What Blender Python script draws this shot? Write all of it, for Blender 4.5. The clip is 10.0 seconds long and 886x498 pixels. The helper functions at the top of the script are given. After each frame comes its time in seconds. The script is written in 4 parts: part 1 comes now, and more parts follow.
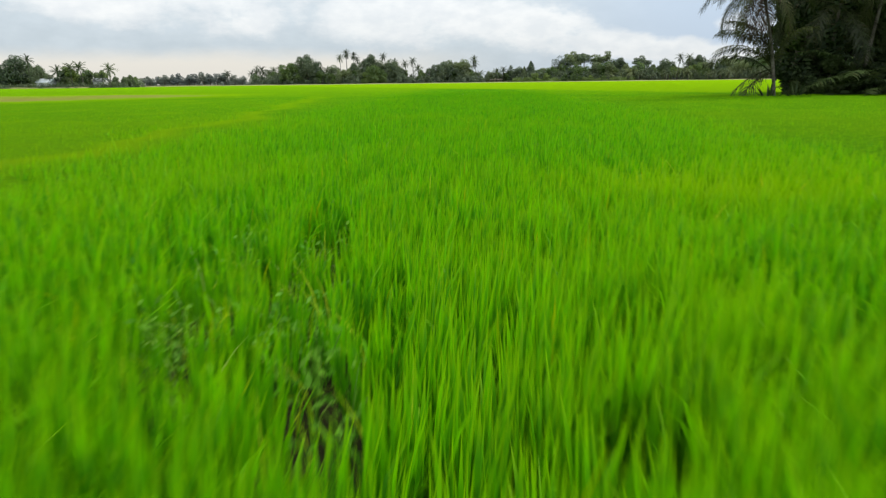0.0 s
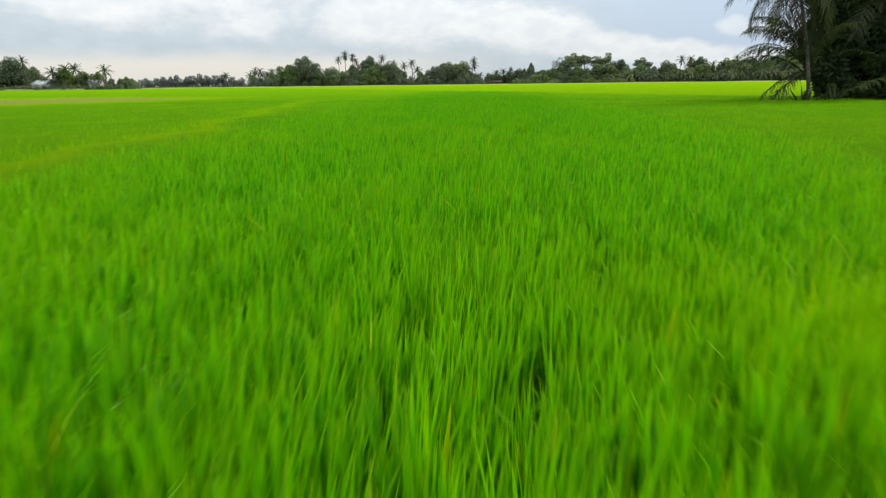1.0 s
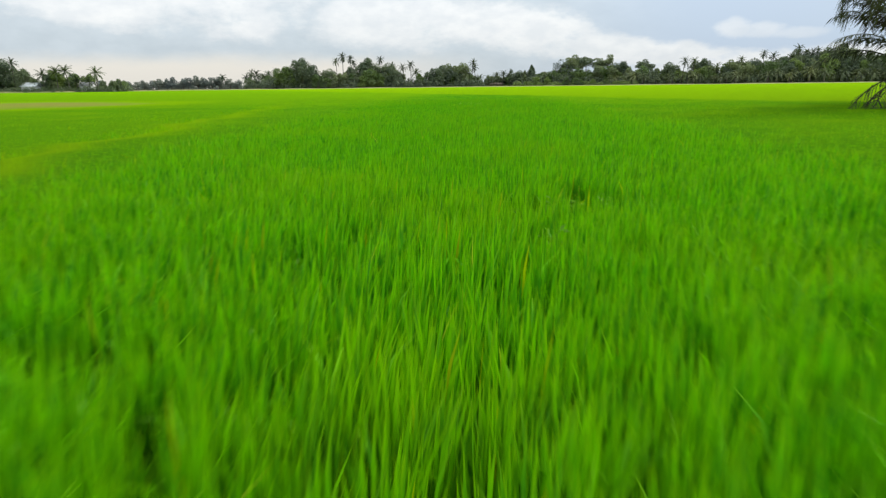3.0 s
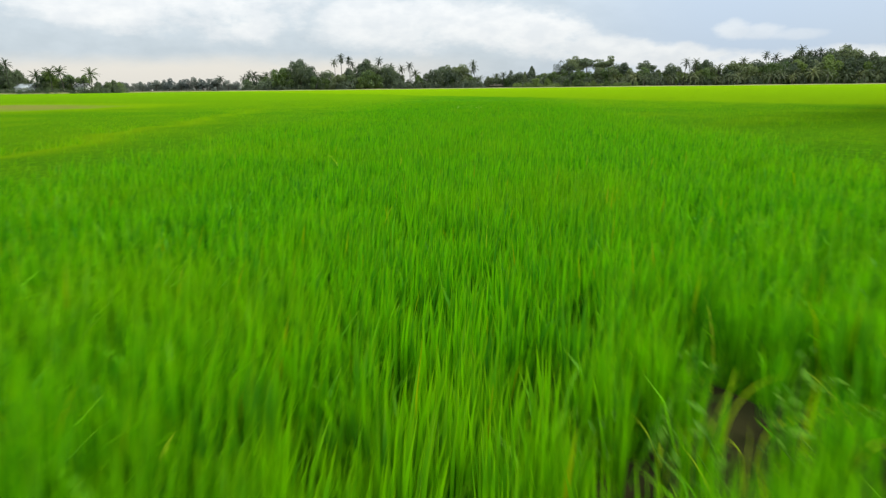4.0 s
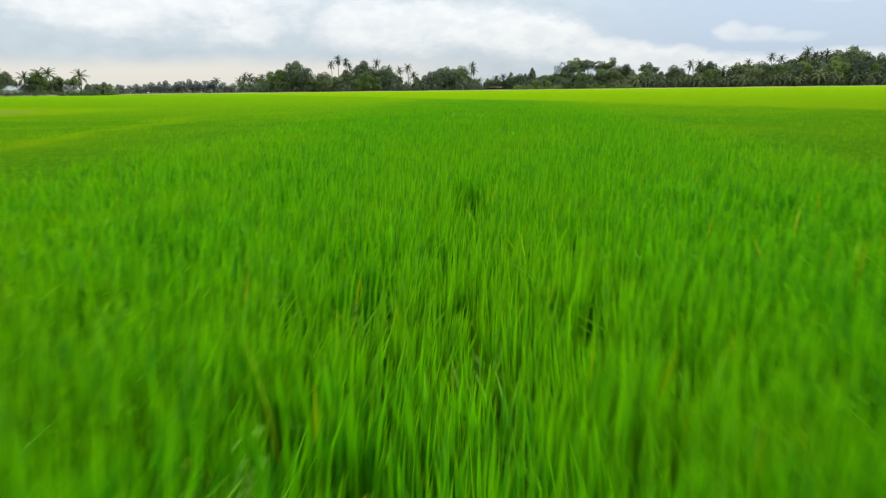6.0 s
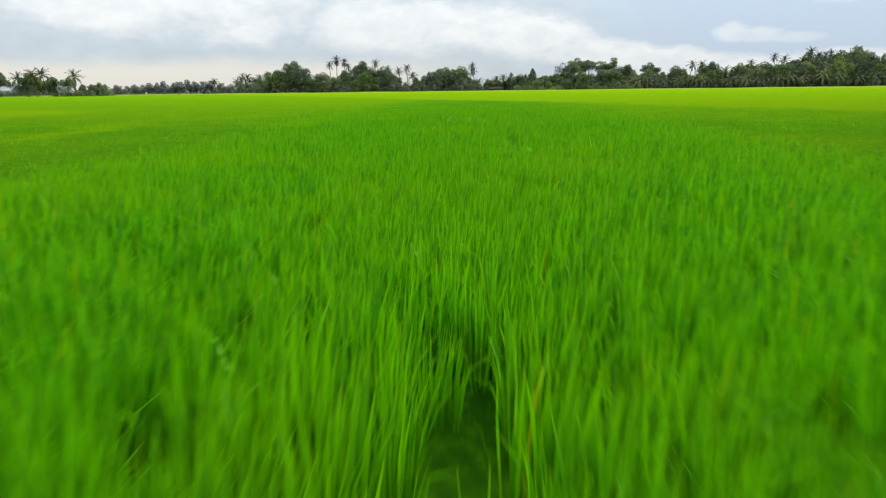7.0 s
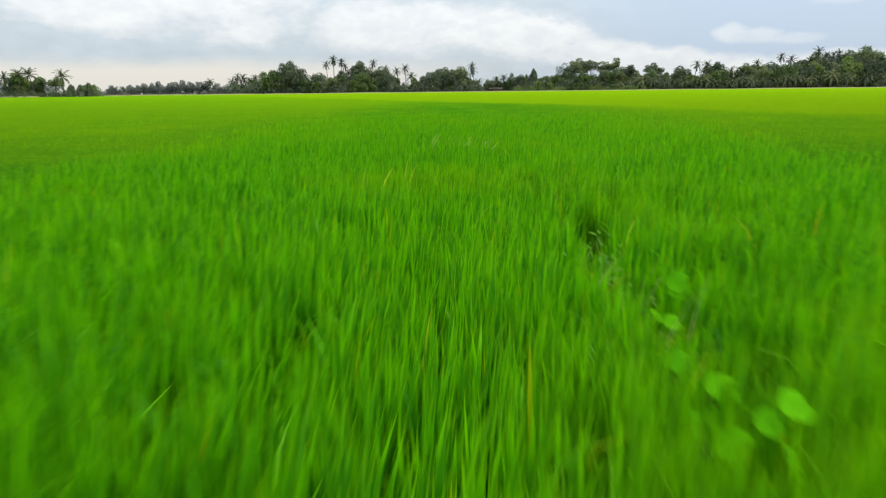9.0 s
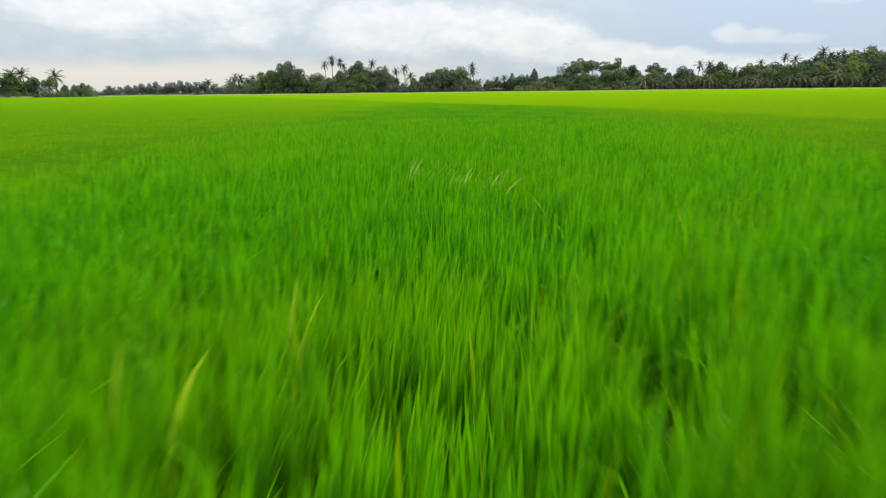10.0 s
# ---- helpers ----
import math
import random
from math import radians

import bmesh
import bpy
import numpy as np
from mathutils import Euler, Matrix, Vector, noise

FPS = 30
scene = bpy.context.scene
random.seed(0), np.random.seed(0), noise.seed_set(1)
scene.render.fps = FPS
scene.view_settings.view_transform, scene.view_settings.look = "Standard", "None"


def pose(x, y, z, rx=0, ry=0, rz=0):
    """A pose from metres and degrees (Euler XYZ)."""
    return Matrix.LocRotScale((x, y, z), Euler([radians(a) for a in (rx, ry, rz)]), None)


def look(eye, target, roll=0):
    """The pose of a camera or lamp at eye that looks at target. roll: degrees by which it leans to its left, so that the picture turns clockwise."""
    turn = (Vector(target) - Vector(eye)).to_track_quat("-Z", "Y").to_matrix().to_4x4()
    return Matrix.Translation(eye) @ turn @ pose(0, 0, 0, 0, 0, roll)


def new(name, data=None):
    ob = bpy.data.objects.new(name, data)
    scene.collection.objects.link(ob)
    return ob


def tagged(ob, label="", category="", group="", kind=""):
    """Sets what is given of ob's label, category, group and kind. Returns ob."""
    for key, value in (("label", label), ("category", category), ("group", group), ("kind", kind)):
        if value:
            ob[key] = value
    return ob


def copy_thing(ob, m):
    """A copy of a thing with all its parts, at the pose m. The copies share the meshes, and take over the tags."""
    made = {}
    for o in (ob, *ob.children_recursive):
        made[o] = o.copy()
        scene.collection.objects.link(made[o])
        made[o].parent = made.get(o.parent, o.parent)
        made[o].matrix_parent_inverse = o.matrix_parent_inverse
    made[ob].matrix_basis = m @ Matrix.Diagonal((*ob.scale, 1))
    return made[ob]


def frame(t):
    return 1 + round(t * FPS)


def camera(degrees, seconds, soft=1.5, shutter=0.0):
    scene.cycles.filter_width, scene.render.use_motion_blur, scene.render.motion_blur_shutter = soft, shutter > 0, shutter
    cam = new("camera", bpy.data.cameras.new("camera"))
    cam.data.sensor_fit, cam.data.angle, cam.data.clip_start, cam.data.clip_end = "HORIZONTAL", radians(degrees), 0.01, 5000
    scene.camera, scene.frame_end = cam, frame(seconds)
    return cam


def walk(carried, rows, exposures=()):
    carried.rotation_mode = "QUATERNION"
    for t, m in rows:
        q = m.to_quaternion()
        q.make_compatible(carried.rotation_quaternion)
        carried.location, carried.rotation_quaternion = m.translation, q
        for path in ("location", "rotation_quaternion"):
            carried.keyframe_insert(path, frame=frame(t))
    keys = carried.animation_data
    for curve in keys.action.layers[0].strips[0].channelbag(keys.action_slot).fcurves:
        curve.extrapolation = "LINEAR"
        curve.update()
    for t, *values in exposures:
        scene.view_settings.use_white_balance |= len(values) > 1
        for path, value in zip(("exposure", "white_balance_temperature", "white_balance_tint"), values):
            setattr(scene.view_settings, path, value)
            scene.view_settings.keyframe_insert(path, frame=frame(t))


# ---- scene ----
# ---- camera and its way: low, straight flight over the rice ----
cam = camera(71.6, 10.0, soft=1.35, shutter=0.45)
PATH = [
    (0, 0.000, 0.000, 1.600, 2.785, -15.242, -0.713),
    (1, 0.005, 3.791, 1.633, 2.751, -15.085, -0.690),
    (2, 0.008, 7.594, 1.670, 2.755, -14.998, -0.730),
    (3, -0.008, 11.700, 1.674, 2.720, -14.897, -0.693),
    (4, -0.018, 15.980, 1.660, 2.675, -14.770, -0.672),
    (5, -0.014, 20.130, 1.650, 2.645, -14.680, -0.680),
    (6, -0.003, 24.350, 1.615, 2.621, -14.580, -0.678),
    (7, 0.012, 28.730, 1.575, 2.600, -14.515, -0.675),
    (8, 0.008, 33.130, 1.568, 2.575, -14.484, -0.645),
    (9, -0.005, 37.720, 1.550, 2.560, -14.460, -0.640),
    (10, 0.000, 42.600, 1.537, 2.560, -14.428, -0.636),
]


def view(x, y, z, yaw, pitch, roll):
    a, b = radians(yaw), radians(pitch)
    ahead = Vector((-math.sin(a) * math.cos(b), math.cos(a) * math.cos(b), math.sin(b)))
    return look((x, y, z), Vector((x, y, z)) + ahead, roll)


walk(cam, [(t, view(*row)) for t, *row in PATH])

# ---- sky, sun ----
SUN_AZ, SUN_EL = radians(68), radians(44)      # azimuth from +y towards +x
scene.view_settings.exposure = 0.0


class Nodes:
    """Small helper to wire nodes."""

    def __init__(self, tree):
        self.tree = tree
        tree.nodes.clear()

    def add(self, kind):
        return self.tree.nodes.new(kind)

    def put(self, socket, value):
        if isinstance(value, bpy.types.NodeSocket):
            self.tree.links.new(value, socket)
        else:
            socket.default_value = value

    def math(self, op, a, b=0.0, c=0.0):
        n = self.add("ShaderNodeMath")
        n.operation = op
        for s, v in zip(n.inputs, (a, b, c)):
            self.put(s, v)
        return n.outputs[0]

    def step(self, value, low, high):
        n = self.add("ShaderNodeMapRange")
        n.interpolation_type = "SMOOTHSTEP"
        for key, v in (("Value", value), ("From Min", low), ("From Max", high)):
            self.put(n.inputs[key], v)
        return n.outputs["Result"]

    def mix(self, fac, a, b, blend="MIX"):
        n = self.add("ShaderNodeMix")
        n.data_type, n.blend_type = "RGBA", blend
        for key, v in ((0, fac), (6, a), (7, b)):
            self.put(n.inputs[key], v if isinstance(v, bpy.types.NodeSocket) or key == 0 else (*v, 1.0))
        return n.outputs[2]

    def noise(self, vector, scale, detail=4.0, rough=0.55):
        n = self.add("ShaderNodeTexNoise")
        if vector is not None:
            self.put(n.inputs["Vector"], vector)
        n.inputs["Scale"].default_value, n.inputs["Detail"].default_value = scale, detail
        n.inputs["Roughness"].default_value = rough
        return n.outputs["Fac"]

    def xyz(self, x, y, z=0.0):
        n = self.add("ShaderNodeCombineXYZ")
        for s, v in zip(n.inputs, (x, y, z)):
            self.put(s, v)
        return n.outputs[0]


def make_world():
    world = bpy.data.worlds.new("sky")
    scene.world = world
    world.use_nodes = True
    g = Nodes(world.node_tree)
    sky = g.add("ShaderNodeTexSky")
    sky.sky_type, sky.sun_disc, sky.sun_elevation, sky.sun_rotation = "NISHITA", False, SUN_EL, SUN_AZ
    way = g.add("ShaderNodeTexCoord").outputs["Generated"]
    axes = g.add("ShaderNodeSeparateXYZ")
    g.put(axes.inputs[0], way)
    az = g.math("MULTIPLY", g.math("ARCTAN2", axes.outputs[0], axes.outputs[1]), 57.2958)
    el = g.math("MULTIPLY", g.math("ARCSINE", axes.outputs[2]), 57.2958)
    flat = g.xyz(az, g.math("MULTIPLY", el, 1.9))
    billow = g.noise(flat, 0.13, 8.0, 0.62)
    fine = g.noise(flat, 0.42, 4.0, 0.52)
    warp = g.math("ADD", g.math("MULTIPLY_ADD", billow, 4.4, -2.2), g.math("MULTIPLY_ADD", fine, 1.5, -0.75))
    # cloud banks: azimuth, elevation, half width, half height (degrees), slope, whiteness
    banks = [(-31, 8.8, 15, 4.0, -0.11, 1.0), (-20, 8.2, 6.5, 3.6, -0.14, 1.0), (-8, 5.2, 6, 2.5, -0.05, 0.92), (2.5, 5.0, 8.5, 2.0, -0.17, 1.0),
             (13, 2.7, 11, 1.2, -0.10, 0.9), (31, 1.5, 18, 1.15, 0.0, 0.95), (21.6, 4.2, 1.5, 0.75, 0.0, 0.6), (23.6, 4.0, 1.9, 0.6, 0.0, 0.5), (26.0, 3.7, 2.2, 0.45, 0.0, 0.4),
             (36, 4.4, 3.4, 0.9, 0.05, 0.5), (30.5, 6.6, 3.5, 0.5, 0.1, 0.3)]
    cover = None
    for ca, ce, ra, re, slope, whiteness in banks:
        du = g.math("SUBTRACT", az, ca)
        dv = g.math("SUBTRACT", g.math("SUBTRACT", el, ce), g.math("MULTIPLY", du, slope))
        d = g.math("ADD", g.math("POWER", g.math("ABSOLUTE", g.math("DIVIDE", du, ra)), 2.0),
                   g.math("POWER", g.math("ABSOLUTE", g.math("DIVIDE", dv, re)), 2.0))
        one = g.math("MULTIPLY", g.step(g.math("ADD", d, warp), 1.5, 0.3), whiteness)
        cover = one if cover is None else g.math("MAXIMUM", cover, one)
    elsewhere = g.step(g.math("ADD", billow, g.math("MULTIPLY", fine, 0.3)), 0.55, 0.85)
    high = g.step(el, 8.0, 16.0)
    cover = g.math("MAXIMUM", cover, g.math("MULTIPLY", elsewhere, high))
    shade = g.mix(g.step(fine, 0.25, 0.75), (0.56, 0.64, 0.70), (0.63, 0.71, 0.77))
    blue = g.mix(g.step(az, 2.0, 22.0), shade, (0.53, 0.64, 0.78))
    white = g.mix(g.step(fine, 0.30, 0.70), (0.78, 0.82, 0.85), (0.91, 0.93, 0.93))
    cloud = g.mix(cover, blue, white)
    glow = g.math("MULTIPLY", g.step(g.math("MULTIPLY_ADD", billow, 1.6, el), 4.0, 2.4), g.step(az, 4.0, -12.0))
    cloud = g.mix(glow, cloud, (0.86, 0.83, 0.76))
    # a clouded sky is brighter overhead than at its rim
    lift = g.math("MULTIPLY_ADD", g.math("MAXIMUM", axes.outputs[2], 0.0), 1.7, 0.93)
    cloud = g.mix(1.0, cloud, g.xyz(lift, lift, lift), "MULTIPLY")
    total = g.add("ShaderNodeMixShader")
    clear, veil, out = g.add("ShaderNodeBackground"), g.add("ShaderNodeBackground"), g.add("ShaderNodeOutputWorld")
    g.put(clear.inputs[0], sky.outputs[0])
    clear.inputs[1].default_value = 0.10
    g.put(veil.inputs[0], cloud)
    veil.inputs[1].default_value = 1.0
    total.inputs[0].default_value = 0.94
    for k, s in ((1, clear), (2, veil)):
        g.put(total.inputs[k], s.outputs[0])
    g.put(out.inputs[0], total.outputs[0])


make_world()
sun = new("sun", bpy.data.lights.new("sun", "SUN"))
sun.data.energy, sun.data.angle, sun.data.color = 2.25, radians(8), (1.0, 0.95, 0.86)
sun.matrix_basis = look((100 * math.sin(SUN_AZ) * math.cos(SUN_EL), 100 * math.cos(SUN_AZ) * math.cos(SUN_EL), 100 * math.sin(SUN_EL)), (0, 0, 0))


# ---- materials ----
def material(name):
    m = bpy.data.materials.new(name)
    m.use_nodes = True
    return m, Nodes(m.node_tree)


def finish(g, shader):
    g.put(g.add("ShaderNodeOutputMaterial").inputs[0], shader)


def leaf_shader(g, colour, through_colour, amount, gloss, rough, normal=None):
    d, t, s = g.add("ShaderNodeBsdfDiffuse"), g.add("ShaderNodeBsdfTranslucent"), g.add("ShaderNodeBsdfGlossy")
    g.put(d.inputs[0], colour), g.put(t.inputs[0], through_colour)
    s.inputs["Roughness"].default_value = rough
    if normal:
        for n in (d, t, s):
            g.put(n.inputs["Normal"], normal)
    a, b = g.add("ShaderNodeMixShader"), g.add("ShaderNodeMixShader")
    a.inputs[0].default_value = amount
    g.put(a.inputs[1], d.outputs[0]), g.put(a.inputs[2], t.outputs[0])
    g.put(b.inputs[0], gloss)
    g.put(b.inputs[1], a.outputs[0]), g.put(b.inputs[2], s.outputs[0])
    return b.outputs[0]


RICE = (0.164, 0.535, 0.000)
RICE_DEEP = (0.048, 0.255, 0.004)
RICE_PALE = (0.268, 0.480, 0.000)
RICE_DARK = (0.020, 0.165, 0.010)
STRAW = (0.38, 0.36, 0.075)


def rice_colour(g, own, tufts=0.5):
    """Green of a leaf: its own chance, the plot's ripeness (attribute), slow patches, painted crevice shade."""
    where = g.add("ShaderNodeNewGeometry").outputs["Position"]
    plot = g.add("ShaderNodeAttribute")
    plot.attribute_name = "ripe"
    ripe = plot.outputs["Fac"]
    patch = g.noise(where, 0.35, 4.0)
    c = g.mix(g.step(own, 0.0, 1.0), RICE_DEEP, RICE)
    c = g.mix(g.math("MULTIPLY", g.step(patch, 0.45, 0.72), 0.38), c, RICE_PALE)
    # dark noise patches put the shade of crevices between hills into the colour
    tuft = g.noise(where, 4.0, 3.0, 0.6)
    c = g.mix(g.math("MULTIPLY", g.step(tuft, 0.50, 0.34), tufts), c, RICE_DARK)
    c = g.mix(g.step(ripe, 0.0, -0.5), c, RICE_DARK)
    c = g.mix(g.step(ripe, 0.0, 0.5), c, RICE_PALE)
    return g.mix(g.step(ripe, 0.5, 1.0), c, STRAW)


def rice_leaf():
    m, g = material("rice leaf")
    own = g.add("ShaderNodeNewGeometry").outputs["Random Per Island"]
    c = rice_colour(g, own)
    dry = g.step(g.math("FRACT", g.math("MULTIPLY", own, 37.0)), 0.988, 0.997)
    c = g.mix(g.math("MULTIPLY", dry, 0.55), c, (0.50, 0.45, 0.00))
    t = g.mix(1.0, c, (1.0, 1.1, 0.5), "MULTIPLY")
    finish(g, leaf_shader(g, c, t, 0.38, 0.008, 0.42))
    return m


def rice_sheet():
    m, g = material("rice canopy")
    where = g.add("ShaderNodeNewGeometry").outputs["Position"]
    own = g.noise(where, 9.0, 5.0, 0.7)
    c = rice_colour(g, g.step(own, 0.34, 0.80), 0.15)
    # darkened for the shaded gaps between blades, which the sheet does not model
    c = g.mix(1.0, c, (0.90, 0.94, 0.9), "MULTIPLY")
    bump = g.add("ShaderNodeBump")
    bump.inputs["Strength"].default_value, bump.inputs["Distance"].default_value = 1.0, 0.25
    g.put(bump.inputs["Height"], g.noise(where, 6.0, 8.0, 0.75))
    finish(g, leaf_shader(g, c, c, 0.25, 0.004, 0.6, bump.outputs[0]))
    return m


def foliage(name, dark, light, amount=0.3, gloss=0.04, rough=0.45):
    m, g = material(name)
    own = g.add("ShaderNodeNewGeometry").outputs["Random Per Island"]
    tree = g.add("ShaderNodeObjectInfo").outputs["Random"]
    where = g.add("ShaderNodeNewGeometry").outputs["Position"]
    f = g.math("ADD", g.math("MULTIPLY", own, 0.5), g.math("MULTIPLY", g.noise(where, 0.25, 3.0), 0.5))
    c = g.mix(g.step(f, 0.2, 0.8), dark, light)
    c = g.mix(g.math("MULTIPLY", g.step(tree, 0.4, 1.0), 0.85), c, (light[0] * 1.25, light[1] * 1.2, light[2]))
    c = g.mix(g.math("MULTIPLY", g.step(tree, 0.4, 0.0), 0.5), c, dark)
    brown = g.step(g.math("FRACT", g.math("MULTIPLY", own, 53.0)), 0.96, 0.98)
    c = g.mix(g.math("MULTIPLY", brown, 0.3), c, (0.12, 0.085, 0.035))
    finish(g, leaf_shader(g, c, c, amount, gloss, rough))
    return m


def rough_surface(name, a, b, scale, rough=0.85, bump=0.4, distance=0.02, rings=0.0):
    m, g = material(name)
    where = g.add("ShaderNodeTexCoord").outputs["Object"]
    n = g.noise(where, scale, 6.0, 0.6)
    big = g.noise(where, scale * 0.17, 3.0)
    c = g.mix(g.step(g.math("ADD", g.math("MULTIPLY", n, 0.6), g.math("MULTIPLY", big, 0.4)), 0.35, 0.65), a, b)
    s = g.add("ShaderNodeBsdfPrincipled")
    g.put(s.inputs["Base Color"], c)
    s.inputs["Roughness"].default_value = rough
    s.inputs["Specular IOR Level"].default_value = 0.5 * (1 - rough) + 0.05
    h = n
    if rings:
        z = g.add("ShaderNodeSeparateXYZ")
        g.put(z.inputs[0], where)
        h = g.math("ADD", g.math("MULTIPLY", n, 0.4), g.math("SINE", g.math("MULTIPLY", z.outputs[2], rings)))
    k = g.add("ShaderNodeBump")
    k.inputs["Strength"].default_value, k.inputs["Distance"].default_value = bump, distance
    g.put(k.inputs["Height"], h), g.put(s.inputs["Normal"], k.outputs[0])
    finish(g, s.outputs[0])
    return m


def glass_pane():
    m, g = material("window glass")
    s = g.add("ShaderNodeBsdfPrincipled")
    s.inputs["Base Color"].default_value, s.inputs["Roughness"].default_value = (0.03, 0.035, 0.04, 1), 0.08
    finish(g, s.outputs[0])
    return m


M_RICE, M_SHEET = rice_leaf(), rice_sheet()
M_MUD = rough_surface("paddy mud", (0.022, 0.022, 0.008), (0.050, 0.046, 0.016), 3.0, 1.0, 0.6, 0.05)
M_BUND = rough_surface("dry grassy bund", (0.16, 0.17, 0.05), (0.30, 0.27, 0.12), 2.0, 0.95, 0.8, 0.1)
M_BARK = rough_surface("grey bark", (0.10, 0.085, 0.065), (0.22, 0.19, 0.15), 4.0, 0.9, 0.8, 0.05)
M_NEAR_BARK = rough_surface("shaded palm bark", (0.068, 0.058, 0.045), (0.155, 0.136, 0.108), 6.0, 0.95, 0.25, 0.015, 55.0)
M_PALM_BARK = rough_surface("ringed palm bark", (0.06, 0.053, 0.04), (0.14, 0.125, 0.10), 6.0, 0.9, 0.25, 0.015, 55.0)
# lighter and bluer than the leaves are, for haze over the far woods
M_LEAF = foliage("broad leaves", (0.066, 0.098, 0.056), (0.176, 0.218, 0.100))
M_LEAF_LIGHT = foliage("light leaves", (0.070, 0.125, 0.030), (0.165, 0.235, 0.055))
# haze of the distant line is put into this grey; sparse trees share it
M_LEAF_GREY_HAZE = foliage("thin grey hazed leaves", (0.125, 0.155, 0.135), (0.215, 0.245, 0.205), 0.4)
M_FROND = foliage("palm fronds", (0.036, 0.056, 0.026), (0.090, 0.118, 0.046), 0.25, 0.03, 0.4)
M_FROND_LIGHT = foliage("oil palm fronds", (0.080, 0.112, 0.054), (0.215, 0.245, 0.112), 0.25, 0.03, 0.4)
# the grove's shade and backlit outlines are put into these two leaf colours
M_DARK = foliage("shade-dark thicket leaves", (0.020, 0.034, 0.013), (0.058, 0.084, 0.028), 0.25, 0.012)
M_NEAR_FROND = foliage("shade-dark coconut leaflets", (0.020, 0.026, 0.009), (0.068, 0.078, 0.024), 0.25, 0.018, 0.4)
M_DRY = foliage("dry hanging leaflets", (0.035, 0.024, 0.015), (0.075, 0.052, 0.034), 0.2, 0.01, 0.5)
M_PALE_WEED = foliage("pale weed leaves", (0.07, 0.26, 0.012), (0.17, 0.37, 0.05), 0.35, 0.0)
M_ROUND = foliage("round weed leaves", (0.07, 0.32, 0.004), (0.12, 0.42, 0.006), 0.35, 0.0)
M_WEED = foliage("weed leaves", (0.045, 0.17, 0.006), (0.13, 0.29, 0.028), 0.3, 0.0)
M_STRAW = foliage("yellowing rice leaves", (0.28, 0.44, 0.00), (0.50, 0.62, 0.03), 0.45, 0.004)
M_PALE_LEAF = foliage("pale undersides of leaves", (0.24, 0.42, 0.030), (0.46, 0.58, 0.140), 0.35, 0.01)
M_WALL = rough_surface("painted house wall", (0.50, 0.50, 0.47), (0.68, 0.67, 0.63), 2.0, 0.85, 0.2)
M_TIN = rough_surface("weathered tin roof", (0.22, 0.22, 0.21), (0.42, 0.41, 0.39), 1.5, 0.9, 0.2)
M_PALE_TIN = rough_surface("pale tin roof", (0.55, 0.56, 0.56), (0.75, 0.76, 0.76), 1.5, 0.5, 0.2)
M_RUST = rough_surface("rusty tin roof", (0.22, 0.17, 0.11), (0.34, 0.28, 0.20), 1.5, 0.7, 0.2)
M_WOOD = rough_surface("weathered timber", (0.16, 0.12, 0.08), (0.28, 0.22, 0.15), 5.0, 0.85, 0.3)
M_GLASS = glass_pane()


# ---- mesh helpers ----
def mesh_from(name, verts, tris, mat, ripe=None, smooth=False):
    """A mesh of triangles from arrays."""
    me = bpy.data.meshes.new(name)
    verts, tris = np.asarray(verts, np.float32).reshape(-1, 3), np.asarray(tris, np.int32).reshape(-1, 3)
    me.vertices.add(len(verts)), me.loops.add(tris.size), me.polygons.add(len(tris))
    me.vertices.foreach_set("co", verts.ravel())
    me.loops.foreach_set("vertex_index", tris.ravel())
    me.polygons.foreach_set("loop_start", np.arange(0, tris.size, 3, dtype=np.int32))
    if smooth:
        me.polygons.foreach_set("use_smooth", np.ones(len(tris), bool))
    if ripe is not None:
        me.attributes.new("ripe", "FLOAT", "POINT").data.foreach_set("value", np.asarray(ripe, np.float32).ravel())
    me.update(calc_edges=True)
    me.materials.append(mat)
    return me


def joined(pieces):
    """One pair of arrays from several."""
    at, vs, fs = 0, [], []
    for v, f in pieces:
        v = np.asarray(v, float).reshape(-1, 3)
        vs.append(v), fs.append(np.asarray(f, int).reshape(-1, 3) + at)
        at += len(v)
    return np.concatenate(vs), np.concatenate(fs)


def part(name, me, parent, label="", m=None):
    ob = new(name, me)
    ob.parent = parent
    if m is not None:
        ob.matrix_basis = m
    return tagged(ob, label)


def tube(points, radii, sides=8):
    """A tapered tube along points."""
    points = np.asarray(points, float)
    n = len(points)
    way = np.gradient(points, axis=0)
    way /= np.linalg.norm(way, axis=1)[:, None]
    ref = np.where(np.abs(way[:, 2:3]) > 0.9, [[1.0, 0, 0]], [[0, 0, 1.0]])
    a = np.cross(way, ref)
    a /= np.linalg.norm(a, axis=1)[:, None]
    b = np.cross(way, a)
    ang = np.arange(sides) * 2 * np.pi / sides
    ring = a[:, None] * np.cos(ang)[None, :, None] + b[:, None] * np.sin(ang)[None, :, None]
    v = (points[:, None] + ring * np.asarray(radii, float)[:, None, None]).reshape(-1, 3)
    f = []
    for i in range(n - 1):
        for k in range(sides):
            p, q = i * sides + k, i * sides + (k + 1) % sides
            f += [(p, q, q + sides), (p, q + sides, p + sides)]
    v = np.vstack([v, points[-1:]])
    f += [((n - 1) * sides + k, (n - 1) * sides + (k + 1) % sides, n * sides) for k in range(sides)]
    return v, np.array(f)


